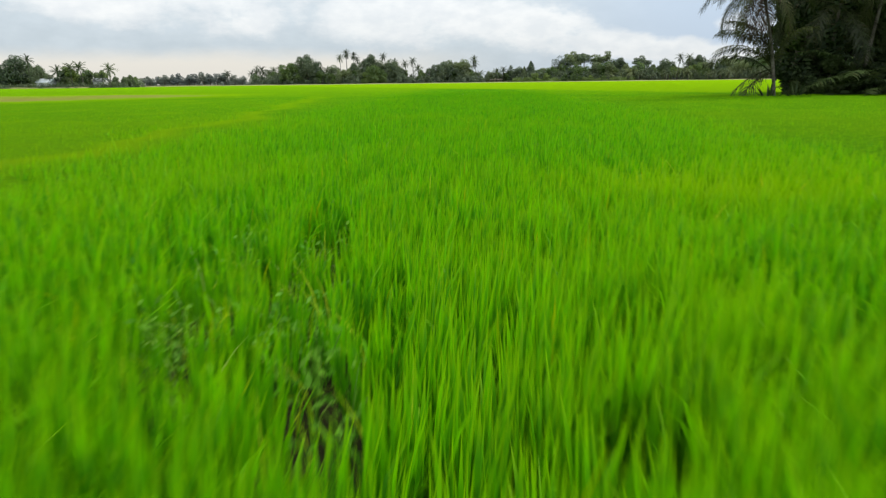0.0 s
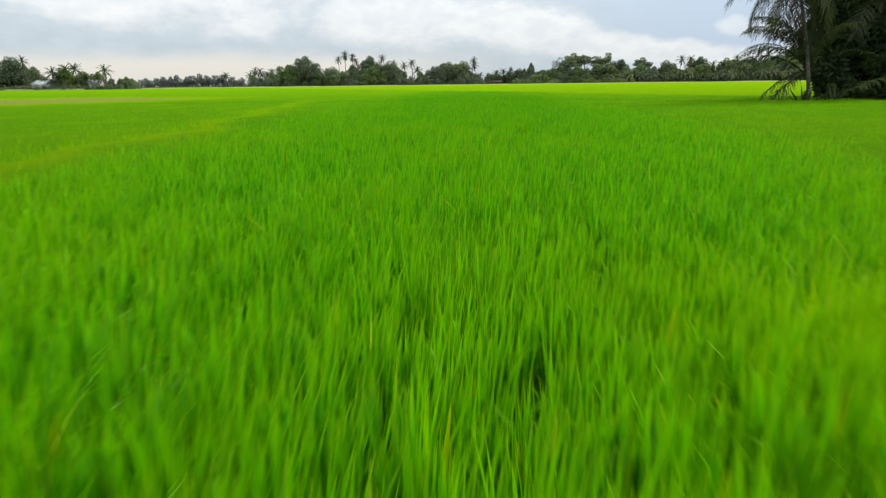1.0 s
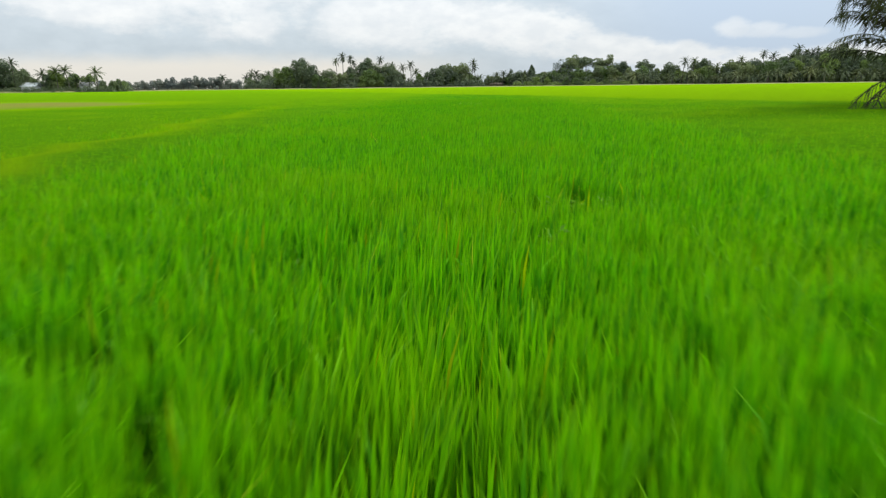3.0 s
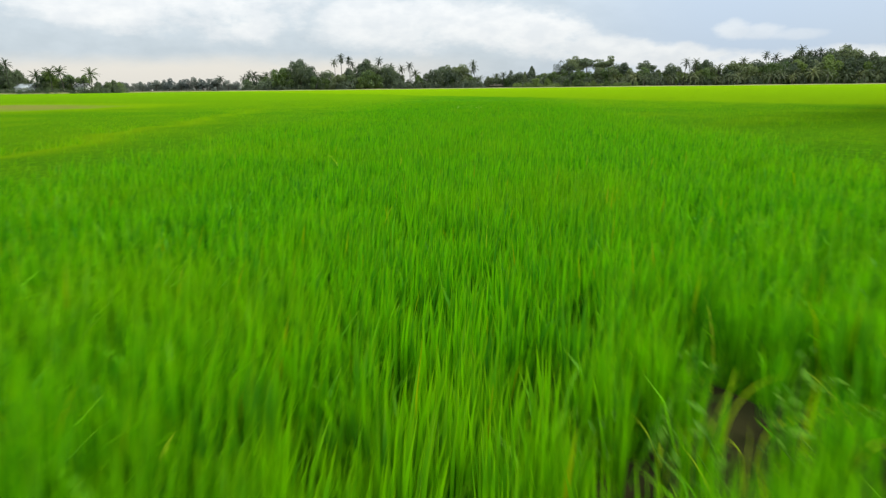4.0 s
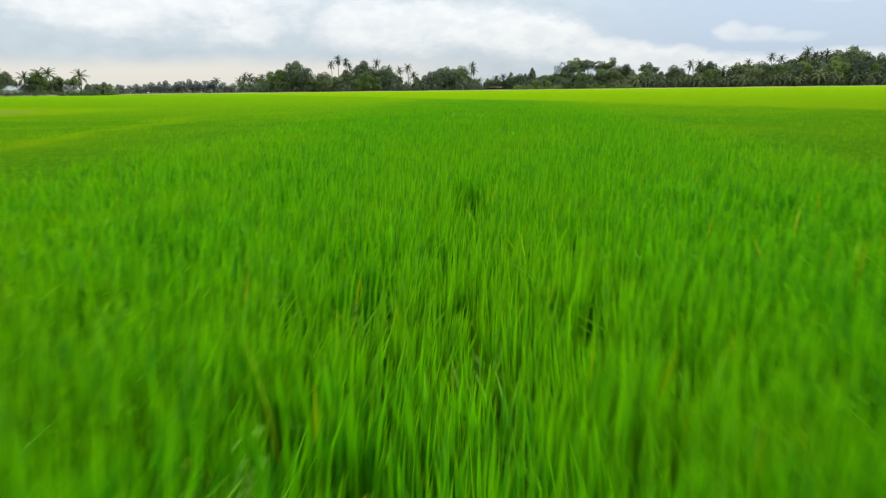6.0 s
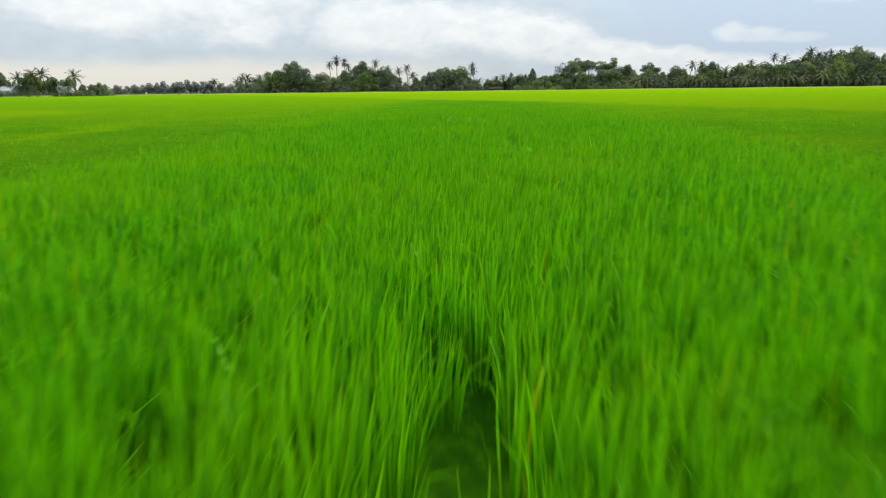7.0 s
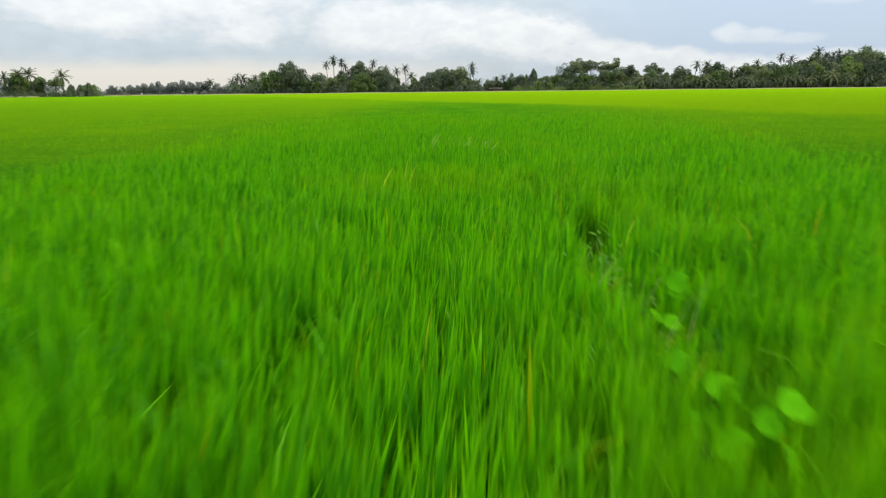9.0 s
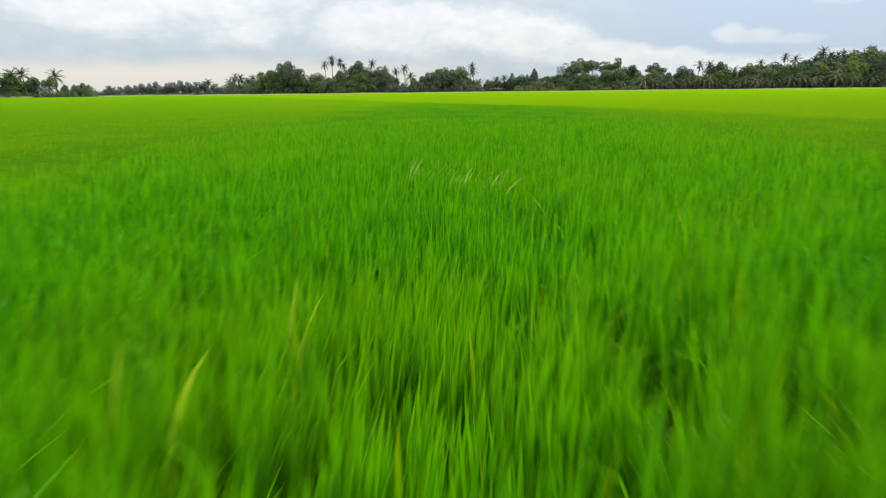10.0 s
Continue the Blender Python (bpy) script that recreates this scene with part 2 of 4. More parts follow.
def slab(x0, x1, y0, y1, z0, z1):
    v = [(x, y, z) for z in (z0, z1) for x, y in ((x0, y0), (x1, y0), (x1, y1), (x0, y1))]
    q = [(0, 3, 2, 1), (4, 5, 6, 7), (0, 1, 5, 4), (1, 2, 6, 5), (2, 3, 7, 6), (3, 0, 4, 7)]
    return np.array(v, float), np.array([t for a, b, c, d in q for t in ((a, b, c), (a, c, d))])


def unit(v):
    return v / np.maximum(np.linalg.norm(v, axis=-1, keepdims=True), 1e-9)


def leaf_quads(rng, centres, outward, size, long=1.7):
    """A pointed, folded leaf (two triangles) at each centre, facing roughly outward."""
    n = len(centres)
    normal = unit(outward + rng.normal(0, 0.75, (n, 3)) + [0, 0, 0.35])
    along = unit(np.cross(normal, rng.normal(0, 1, (n, 3))))
    across = np.cross(normal, along)
    s = (size * rng.uniform(0.6, 1.35, n))[:, None]
    tip, tail = centres + along * s * long * 0.5 - normal * s * 0.12, centres - along * s * long * 0.5
    left, right = centres + across * s * 0.42 + normal * s * 0.1, centres - across * s * 0.42 + normal * s * 0.1
    v = np.stack([tail, left, tip, right], 1).reshape(-1, 3)
    k = np.arange(n)[:, None] * 4
    return v, np.concatenate([k + [[0, 1, 2]], k + [[0, 2, 3]]])


def crown(rng, width, low, high, lobes, count, size, flat=0.75, lump=(0.15, 0.27)):
    """Leaves on the shells of uneven lobes between two heights; also gives the lobes' centres."""
    c = []
    for i in range(lobes):
        a, r = rng.uniform(0, 2 * np.pi), width * 0.5 * np.sqrt(rng.uniform(0.02, 0.75))
        z = low + (high - low) * rng.uniform(0.18, 0.86) * (1 - 0.35 * (r / (width * 0.5)) ** 2)
        c.append((r * np.cos(a), r * np.sin(a), z))
    c = np.array(c)
    rad = width * rng.uniform(*lump, lobes)
    c[:, 2] = np.minimum(c[:, 2], high - rad * flat)
    pick = rng.choice(lobes, count, p=rad ** 2 / (rad ** 2).sum())
    d = unit(rng.normal(0, 1, (count, 3)) + [0, 0, 0.25])
    shell = rng.uniform(0.62, 1.08, count)[:, None] ** 0.6
    bumpy = 1 + 0.18 * np.sin(d[:, :1] * 7 + pick[:, None]) * np.cos(d[:, 1:2] * 6)
    p = c[pick] + d * rad[pick][:, None] * shell * bumpy * [1, 1, flat]
    p[:, 2] = low + (p[:, 2] - low) * (high - low) / (np.quantile(p[:, 2], 0.985) - low)
    return leaf_quads(rng, p, d, size), c


def limbs(rng, height, radius, centres, sides=7):
    """A bent, tapering trunk and its limbs."""
    bend = rng.normal(0, 0.02 * height, (6, 2)).cumsum(0) * 0.5
    z = np.linspace(-0.1, height, 6)
    stem = np.column_stack([bend, z])
    stem[0, :2] = 0
    out = [tube(stem, np.linspace(radius * 1.25, radius * 0.5, 6), sides)]
    for c in centres:
        i = rng.integers(2, 5)
        a = stem[i]
        mid = (a + c) / 2 + [0, 0, -0.06 * height]
        out.append(tube([a, mid, c], [radius * 0.5, radius * 0.32, radius * 0.12], 5))
    return joined(out)


def frond(rng, length, rise, droop, pairs, leaflet, width, hang=0.45, thick=0.035, fine=True):
    """A feather leaf along +x from the origin: a bending midrib with two rows of leaflets."""
    n = 14 if fine else 7
    s = np.linspace(0, 1, n)
    e = rise - droop * s ** 1.3
    step = length / (n - 1)
    p = np.zeros((n, 3))
    p[1:, 0], p[1:, 2] = np.cumsum(np.cos(e[:-1]) * step), np.cumsum(np.sin(e[:-1]) * step)
    out = [tube(p, np.linspace(thick, thick * 0.2, n), 4 if fine else 3)] if thick else []
    t = np.repeat(np.linspace(0.16, 0.995, pairs), 2) + rng.normal(0, 0.004, pairs * 2)
    t = t.clip(0.1, 1.0)
    base = np.stack([np.interp(t, s, p[:, k]) for k in range(3)], 1)
    ee = np.interp(t, s, e)
    forward = np.stack([np.cos(ee), 0 * ee, np.sin(ee)], 1)
    up = np.stack([-np.sin(ee), 0 * ee, np.cos(ee)], 1)
    side = np.tile([1.0, -1.0], pairs)[:, None] * [[0, 1.0, 0]]
    ll = (leaflet * (0.30 + 0.70 * np.sin(np.pi * (0.10 + 0.80 * t)) ** 0.8) * rng.uniform(0.8, 1.12, len(t)))[:, None]
    go = unit(side * 0.85 + forward * (0.35 + 0.5 * t[:, None]) + up * rng.normal(0.18, 0.10, (len(t), 1)))
    w = forward * (width * 0.5) * (1 + 0.2 * rng.normal(0, 1, (len(t), 1)))
    down = np.array([[0, 0, -1.0]]) * hang * rng.uniform(0.6, 1.4, (len(t), 1))
    if fine:
        mid = base + go * ll * 0.5 + down * ll * 0.16
        tip = base + go * ll * 0.88 + down * ll * 0.62
        v = np.stack([base - w * 0.6, base + w * 0.6, mid + w, mid - w, tip], 1).reshape(-1, 3)
        k = np.arange(len(t))[:, None] * 5
        f = np.concatenate([k + [[0, 1, 2]], k + [[0, 2, 3]], k + [[3, 2, 4]]])
    else:
        tip = base + go * ll * 0.9 + down * ll * 0.55
        v = np.stack([base - w, base + w, tip], 1).reshape(-1, 3)
        f = np.arange(len(t) * 3).reshape(-1, 3)
    out.append((v, f))
    return joined(out)


def turned(v, rz, move=(0, 0, 0), tilt=0.0, scale=1.0):
    m = np.array(Euler((tilt, 0, rz)).to_matrix())
    return np.asarray(v) * scale @ m.T + np.asarray(move)


def crown_of_fronds(rng, count, length, pairs, leaflet, width, low=-0.9, top=1.35, droop=1.5, hang=0.5, fine=False, thick=0.04):
    out = []
    for i in range(count):
        u = i / (count - 1)
        v, f = frond(rng, length * rng.uniform(0.85, 1.1), top + (low - top) * u + rng.normal(0, 0.1), droop * rng.uniform(0.7, 1.1),
                     pairs, leaflet, width, hang, thick, fine)
        out.append((turned(v, i * 2.39996 + rng.normal(0, 0.15)), f))
    return joined(out)


# ---- ground ----
def smooth01(x):
    x = np.clip(x, 0, 1)
    return x * x * (3 - 2 * x)


def bund_line(x, y):
    """Where the low bund runs, as x by y."""
    return np.interp(y, [0, 10, 20, 28, 40, 52, 66, 90], [-6.6, -7.0, -7.6, -9.0, -10.7, -12.2, -15.6, -22.0]) + 0.35 * np.sin(y * 0.7) + 0.2 * np.sin(y * 1.9)


def furrow(x, y):
    """The open strip beside the bund: 1 in its middle."""
    return np.exp(-((x - bund_line(x, y) + 0.85) / 0.40) ** 2) * smooth01((y - 8) / 8) * smooth01((60 - y) / 25) * (0.55 + 0.45 * np.sin(y * 0.9 + 0.5))


def ripeness(x, y):
    """How pale the crop is coloured: 0 green, 0.5 yellow-green, 1 straw, by plot, strip and distance."""
    wob = 1.6 * np.sin(y * 0.13 + 1.0) + 1.1 * np.sin(x * 0.21 + y * 0.05)
    east = smooth01((x - (20 - 0.5 * (y - 44)) + 0.6 * wob) / 4.5) * smooth01((y - 40) / 8) * 0.38
    bund = np.exp(-((x - bund_line(x, y)) / 0.6) ** 2) * smooth01((y - 2) / 6) * smooth01((70 - y) / 34) * 0.38
    near = smooth01((y - (34 + (x + 30) * 1.15) + 3.0 * wob) / 24.0) * smooth01((92 - (x + 64) * 0.26 - y + 2.0 * wob) / 26.0) * smooth01((-13 - x) / 14.0) * 0.88
    near = near * (0.86 + 0.14 * np.sin(x * 0.35 + 2.0 * np.sin(y * 0.11)) * np.sin(y * 0.21 + 0.8))
    spot = np.exp(-((x - 2.9) / 1.7) ** 2 - ((y - 6.7) / 1.2) ** 2) * 0.40
    # far rows made paler, a look of the flat viewing angle put into colour
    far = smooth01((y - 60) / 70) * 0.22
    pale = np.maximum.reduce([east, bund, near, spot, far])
    early = 0.10 * smooth01((12 - y) / 10) + 0.18 * smooth01((np.abs(x) - 1.6) / 8)
    rich = -(0.05 * smooth01((y - 15) / 10) + 0.05 * smooth01((y - 42) / 3) * smooth01((51 - y) / 5)) * smooth01((80 - y) / 35) * smooth01((40 - np.abs(x)) / 34)
    return pale + (early + rich) * (1 - smooth01(pale / 0.25))


def ground_sheet():
    me = mesh_from("ground", *slab(-2400, 2400, -600, 4200, -1.0, 0.0), M_MUD)
    return tagged(new("ground", me), "wet dark paddy mud under the rice", "ground", kind="structure")


ground_sheet()


def rise(x, y):
    """The crop stands a little higher beside the near grove."""
    return 0.10 * np.exp(-((x - 22) / 10) ** 2 - ((y - 36) / 7) ** 2)


def canopy_sheet():
    """The closed top of the crop farther off the flight line, as an uneven sheet."""
    xs = np.concatenate([-np.geomspace(420, 4, 140), [-3.4, -3.0], np.linspace(-2.8, 2.8, 29), [3.0, 3.4], np.geomspace(4, 420, 140)])
    ys = np.concatenate([[-40, -20, -12], np.linspace(-8, 60, 171), np.geomspace(61.5, 405, 90)])
    gx, gy = np.meshgrid(xs, ys)
    off = np.maximum(np.abs(gx) - 3.0, np.maximum(gy - 58, -gy - 0.6))
    z = 0.22 + 0.29 * smooth01(off / 4.5) + 0.07 * smooth01((off - 5) / 14)
    rough = 0.035 * np.sin(gx * 1.7 + 1.3 * np.sin(gy * 0.9)) * np.sin(gy * 1.1 + np.sin(gx * 0.6))
    z = np.where(off < 0, 0.13 + 0.09 * smooth01((off + 0.7) / 0.7) - 0.24 * bare(gx, gy), z)
    z += rough * smooth01(off / 8) - 0.30 * furrow(gx, gy) + rise(gx, gy)
    n, m = gx.shape
    k = (np.arange(n - 1)[:, None] * m + np.arange(m - 1)[None]).reshape(-1, 1)
    f = np.concatenate([k + [[0, 1, m + 1]], k + [[0, m + 1, m]]])
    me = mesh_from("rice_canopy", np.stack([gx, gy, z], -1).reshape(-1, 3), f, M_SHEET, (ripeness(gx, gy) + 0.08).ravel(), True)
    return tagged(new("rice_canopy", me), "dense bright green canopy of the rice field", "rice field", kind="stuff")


def vigour(x, y):
    """Slow change of the crop's height."""
    return (0.55 * np.sin(x * 0.9 + 0.6 * np.sin(y * 0.35)) * np.sin(y * 0.55 + 1.0) + 0.45 * np.sin(x * 2.3 + y * 1.1) * np.sin(y * 1.9 - x * 0.7))


# thin places in the crop, where weeds stand: x, y, radius
GAPS = [(-1.45, 3.15, 0.24), (-1.62, 3.15, 0.20), (-0.66, 2.85, 0.20), (-1.15, 4.45, 0.16), (-1.16, 5.15, 0.14), (-0.53, 2.0, 0.20),
        (-1.73, 4.05, 0.20), (-0.75, 2.5, 0.15), (-0.95, 3.6, 0.14), (0.02, 10.73, 0.16), (1.05, 10.75, 0.12), (0.58, 9.66, 0.16), (-0.47, 10.26, 0.12),
        (0.5, 12.37, 0.10), (-1.2, 15.9, 0.16), (0.55, 16.5, 0.14)]
GAPS += [(1.09, 18.88, 0.22), (1.29, 18.64, 0.26), (1.29, 18.26, 0.26), (1.7, 18.45, 0.26), (0.97, 18.06, 0.22), (0.7, 18.16, 0.14), (0.26, 18.12, 0.14)]
GAPS += [(-2.3, 25.47, 0.20), (-2.64, 26.84, 0.20), (-1.83, 26.05, 0.22), (-1.41, 25.84, 0.22), (-0.83, 26.18, 0.20), (-0.58, 27.55, 0.18),
         (0.02, 26.85, 0.14), (-1.4, 27.56, 0.14), (-1.04, 24.7, 0.16), (1.46, 24.66, 0.24), (0.44, 24.6, 0.14), (3.0, 28.45, 0.20), (0.0, 25.2, 0.12),
         (1.92, 25.8, 0.24), (-0.32, 25.76, 0.16)]
GAPS += [(1.95, 34.98, 0.20), (2.2, 36.05, 0.16), (0.73, 33.34, 0.09), (0.33, 34.23, 0.10), (1.59, 38.82, 0.26), (1.74, 38.43, 0.26), (1.61, 38.1, 0.24),
         (2.26, 38.82, 0.26), (2.5, 39.58, 0.20), (0.6, 37.8, 0.12), (0.3, 37.85, 0.12), (1.87, 38.22, 0.24)]
GAPS += [(0.95, 42.75, 0.22), (1.0, 42.2, 0.16), (0.80, 41.4, 0.12), (0.52, 47.6, 0.20), (0.62, 47.1, 0.14), (0.4, 48.2, 0.14), (0.68, 45.27, 0.12), (0.7, 44.63, 0.12), (1.8, 45.78, 0.24),
         (0.0, 46.0, 0.10), (0.04, 54.8, 0.20)]


# stretches of poor growth: x, y, half width, half length, strength
POOR = [(-1.22, 4.4, 0.22, 0.95, 1.0), (-0.96, 3.55, 0.20, 0.75, 1.0), (-1.40, 2.7, 0.30, 0.80, 0.40), (-0.72, 2.6, 0.20, 0.75, 0.15), (-1.85, 3.6, 0.25, 0.8, 0.45), (-1.0, 1.6, 0.5, 0.9, 0.25),
        (-1.85, 4.7, 0.16, 0.5, 0.9), (-1.42, 5.9, 0.14, 0.5, 0.8), (0.88, 42.0, 0.14, 0.75, 1.0), (0.98, 41.2, 0.20, 0.70, 1.0), (1.12, 40.5, 0.24, 0.60, 0.8)]


def poor(x, y):
    return np.minimum(sum(k * np.exp(-((x - px) / wx) ** 4 - ((y - py) / wy) ** 4) for px, py, wx, wy, k in POOR), 1.0)


def bare(x, y):
    """Where the mud shows between the plants: 0 to 1."""
    b = poor(x, y)
    for gx, gy, r in GAPS:
        b = np.maximum(b, np.exp(-(np.hypot(x - gx, (y - gy) * 0.5) / (1.3 * r)) ** 4))
    return b


canopy_sheet()


def rice(rng, spots, per, spread, length, width, segs, reach=1.0, spread_of_height=0.24, shortest=0.6):
    """Blades in hills: arrays of points, triangles and ripeness."""
    keep = np.ones(len(spots), bool)
    for gx, gy, r in GAPS:
        d = np.hypot(spots[:, 0] - gx, (spots[:, 1] - gy) * 0.5)
        keep &= (d > 1.0 * r) | (rng.random(len(spots)) < 0.24)
    weak = poor(spots[:, 0], spots[:, 1])
    keep &= rng.random(len(spots)) > 0.68 * weak
    keep &= rng.random(len(spots)) > 0.95 * furrow(spots[:, 0], spots[:, 1])
    if width < 0.0165:
        lo, hi = spots.min(0), spots.max(0)
        small = rng.uniform(lo, hi, (int(4.2 * (hi[0] - lo[0]) * (hi[1] - lo[1])), 2))
        for part_of in np.array_split(np.arange(len(spots)), 40):
            d = np.hypot(spots[part_of, None, 0] - small[None, :, 0], 0.6 * (spots[part_of, None, 1] - small[None, :, 1]))
            keep[part_of] &= d.min(1) > 0.095
    spots = spots[keep]
    hill = rng.uniform(1 - spread_of_height, 1 + 0.6 * spread_of_height, len(spots)) * (1 + 0.12 * vigour(spots[:, 0], spots[:, 1])) * (1 - 0.22 * weak[keep])
    n = len(spots) * per
    around, r = rng.uniform(0, 2 * np.pi, n), spread * np.sqrt(rng.random(n))
    out = np.stack([np.cos(around), np.sin(around)], 1)
    base = np.repeat(spots, per, 0) + out * r[:, None]
    size = length * np.repeat(hill, per) * rng.uniform(shortest, 1.08, n)
    lean = np.abs(rng.normal(0.035, 0.07, n)) * reach
    curl = np.abs(rng.normal(0.04, 0.07, n)) * reach
    curl[rng.random(n) < 0.10] += 0.30
    wind = np.array([0.05, 0.07])
    face = around + rng.normal(np.pi / 2, 0.9, n)
    side = np.stack([np.cos(face), np.sin(face), 0 * face], 1)
    ts, ws = ([0.0, 0.38, 0.74, 1.0], [0.7, 1.0, 0.72, 0.0]) if segs == 3 else ([0.0, 0.70, 1.0], [0.75, 1.0, 0.0])
    wd = width * rng.uniform(0.65, 1.3, n)
    z0 = rng.uniform(0.03, 0.14, n) + rise(base[:, 0], base[:, 1])
    cols = []
    for t, w in zip(ts, ws):
        run = size * (np.sin(lean) * t + curl * t * t)
        z = z0 + size * (np.cos(lean) * t - 0.75 * curl * t ** 3)
        p = np.column_stack([base + out * run[:, None] + wind * (size * t * t)[:, None], z])
        if w:
            cols += [p - side * (wd * w * 0.5)[:, None], p + side * (wd * w * 0.5)[:, None]]
        else:
            cols.append(p)
    m = len(cols)
    v = np.stack(cols, 1).reshape(-1, 3)
    k = np.arange(n)[:, None] * m
    tri = [[0, 1, 3], [0, 3, 2], [2, 3, 5], [2, 5, 4], [4, 5, 6]] if segs == 3 else [[0, 1, 3], [0, 3, 2], [2, 3, 4]]
    f = np.concatenate([k + [q] for q in tri])
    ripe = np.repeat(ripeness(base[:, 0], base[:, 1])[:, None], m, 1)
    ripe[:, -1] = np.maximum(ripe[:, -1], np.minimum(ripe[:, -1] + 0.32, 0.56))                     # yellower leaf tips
    ripe = ripe.ravel()
    return v, f, ripe


def scatter(rng, x0, x1, y0, y1, density):
    n = int((x1 - x0) * (y1 - y0) * density)
    return np.column_stack([rng.uniform(x0, x1, n), rng.uniform(y0, y1, n)])


def rice_crop():
    rng = np.random.default_rng(3)
    def ring(inner, outer, density, fade):
        """Hills between two boxes (half width, far end), thinning out towards the outer one."""
        (xi, yi), (xo, yo) = inner, outer
        if xo > 3:
            p = scatter(rng, -xo, xo, -7.0, yo, density)
        else:
            step = density ** -0.5
            p = np.stack(np.meshgrid(np.arange(-xo, xo, step), np.arange(-1.0, yo, step)), -1).reshape(-1, 2)
            p = p + rng.normal(0, 0.30 * step, p.shape)
        out = (np.abs(p[:, 0]) > xi) | (p[:, 1] > yi)
        odds = smooth01((xo - np.abs(p[:, 0])) / fade[0]) * smooth01((yo - p[:, 1]) / fade[1]) * smooth01((p[:, 1] + (1.0 if xo < 3 else 7.0)) / (2.5 if xo < 3 else 9.0))
        return p[out & (rng.random(len(p)) < odds)]

    # hills; blades in each, spread, length, width, joints, reach, unevenness
    sets = [
        (ring((0, 0), (1.7, 56), 84, (0.15, 3)), 18, 0.050, 0.575, 0.0145, 2, 0.95, 0.20, 0.62),
        (ring((1.6, 54), (7.0, 68), 54, (4.2, 10)), 9, 0.065, 0.575, 0.017, 2, 1.3, 0.14, 0.72),
        (ring((4.2, 62), (23, 96), 11.5, (13, 30)), 9, 0.14, 0.525, 0.018, 2, 1.7, 0.05, 0.8),
        (ring((11, 74), (48, 128), 2.3, (26, 50)), 6, 0.25, 0.54, 0.024, 2, 1.7, 0.05, 0.8),
    ]
    at, vs, fs, rs = 0, [], [], []
    for spots, *rest in sets:
        v, f, r = rice(rng, spots, *rest)
        vs.append(v), fs.append(f + at), rs.append(r)
        at += len(v)
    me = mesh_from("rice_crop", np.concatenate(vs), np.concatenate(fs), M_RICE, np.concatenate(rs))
    return tagged(new("rice_crop", me), "dense upright bright green young rice plants", "rice", kind="stuff")


rice_crop()


# ---- far trees ----
def thing(name, label, category, m, group=""):
    ob = new(name)
    ob.matrix_basis = m
    return tagged(ob, label, category, group)


def at(x, y, s=1.0, rz=0.0, sz=None):
    return pose(x, y, 0, 0, 0, rz) @ Matrix.Diagonal((s, s, sz or s, 1))


def far_palm(seed, height, lean, length, leaflet, count, low):
    """A slender palm with a feathery star of leaves, built at the origin with its true height."""
    rng = np.random.default_rng(seed)
    s = np.linspace(0, 1, 7)
    top = height - 0.62 * length
    stem = np.column_stack([lean * height * s ** 2, 0.3 * lean * height * s ** 3, -0.1 + (top + 0.1) * s])
    trunk = mesh_from("trunk", *tube(stem, np.linspace(0.27, 0.17, 7), 7), M_PALM_BARK, smooth=True)
    v, f = crown_of_fronds(rng, count, length, 26, leaflet, 0.22, low=low, top=1.5, droop=1.3, hang=0.8, thick=0.06)
    return trunk, mesh_from("crown", v + stem[-1], f, M_FROND)


def oil_palm(seed, height):
    """A stout palm with long arching leaves."""
    rng = np.random.default_rng(seed)
    stem = [(0, 0, -0.1), (0.05, 0, height * 0.3), (0.1, 0.05, height * 0.6)]
    trunk = mesh_from("trunk", *tube(stem, [0.42, 0.38, 0.34], 8), M_PALM_BARK, smooth=True)
    v, f = crown_of_fronds(rng, 30, 4.6, 22, 0.9, 0.15, low=-0.5, top=1.4, droop=1.7, hang=0.55)
    return trunk, mesh_from("crown", v + np.array(stem[-1]), f, M_FROND_LIGHT)


def far_tree(seed, height, width, low, lobes, count, size, leaf, flat=0.75, radius=0.35, lump=(0.12, 0.22)):
    rng = np.random.default_rng(seed)
    (v, f), c = crown(rng, width, low, height, lobes, count, size, flat, lump)
    trunk = mesh_from("trunk", *limbs(rng, low + (height - low) * 0.5, radius, c[:10]), M_BARK, smooth=True)
    return trunk, mesh_from("crown", v, f, leaf)


def cone_tree(seed, height, width, count, size, leaf):
    """A tree whose crown narrows to the top."""
    rng = np.random.default_rng(seed)
    z = height * (0.08 + 0.92 * rng.random(count) ** 1.25)
    a = rng.uniform(0, 2 * np.pi, count)
    r = 0.5 * width * (1 - z / height) ** 0.7 * rng.uniform(0.55, 1.08, count) * (1 + 0.16 * np.sin(a * 3 + z * 0.9) + 0.12 * np.sin(a * 5 - z * 1.7))
    p = np.column_stack([r * np.cos(a), r * np.sin(a), z])
    d = unit(np.column_stack([np.cos(a), np.sin(a), 0 * a + 0.4]))
    trunk = mesh_from("trunk", *limbs(rng, height * 0.8, 0.3, p[:8] * [0.6, 0.6, 1.0]), M_BARK, smooth=True)
    return trunk, mesh_from("crown", *leaf_quads(rng, p, d, size), leaf)


def standing(name, label, category, kinds, rows, group, seed=1):
    """Stand copies of the given kinds (trunk, crown, true height) at rows of x, y, height."""
    rng = np.random.default_rng(seed)
    made = {}
    for i, (x, y, h) in enumerate(rows):
        k = i % len(kinds)
        trunk, head, true = kinds[k]
        m = at(x, y, h / true, rng.uniform(0, 360))
        if k not in made:
            ob = thing(name, label, category, m, group)
            part("trunk", trunk, ob), part("crown", head, ob)
            made[k] = ob
        else:
            ob = copy_thing(made[k], Matrix.Identity(4))
            ob.matrix_basis = m
    return made


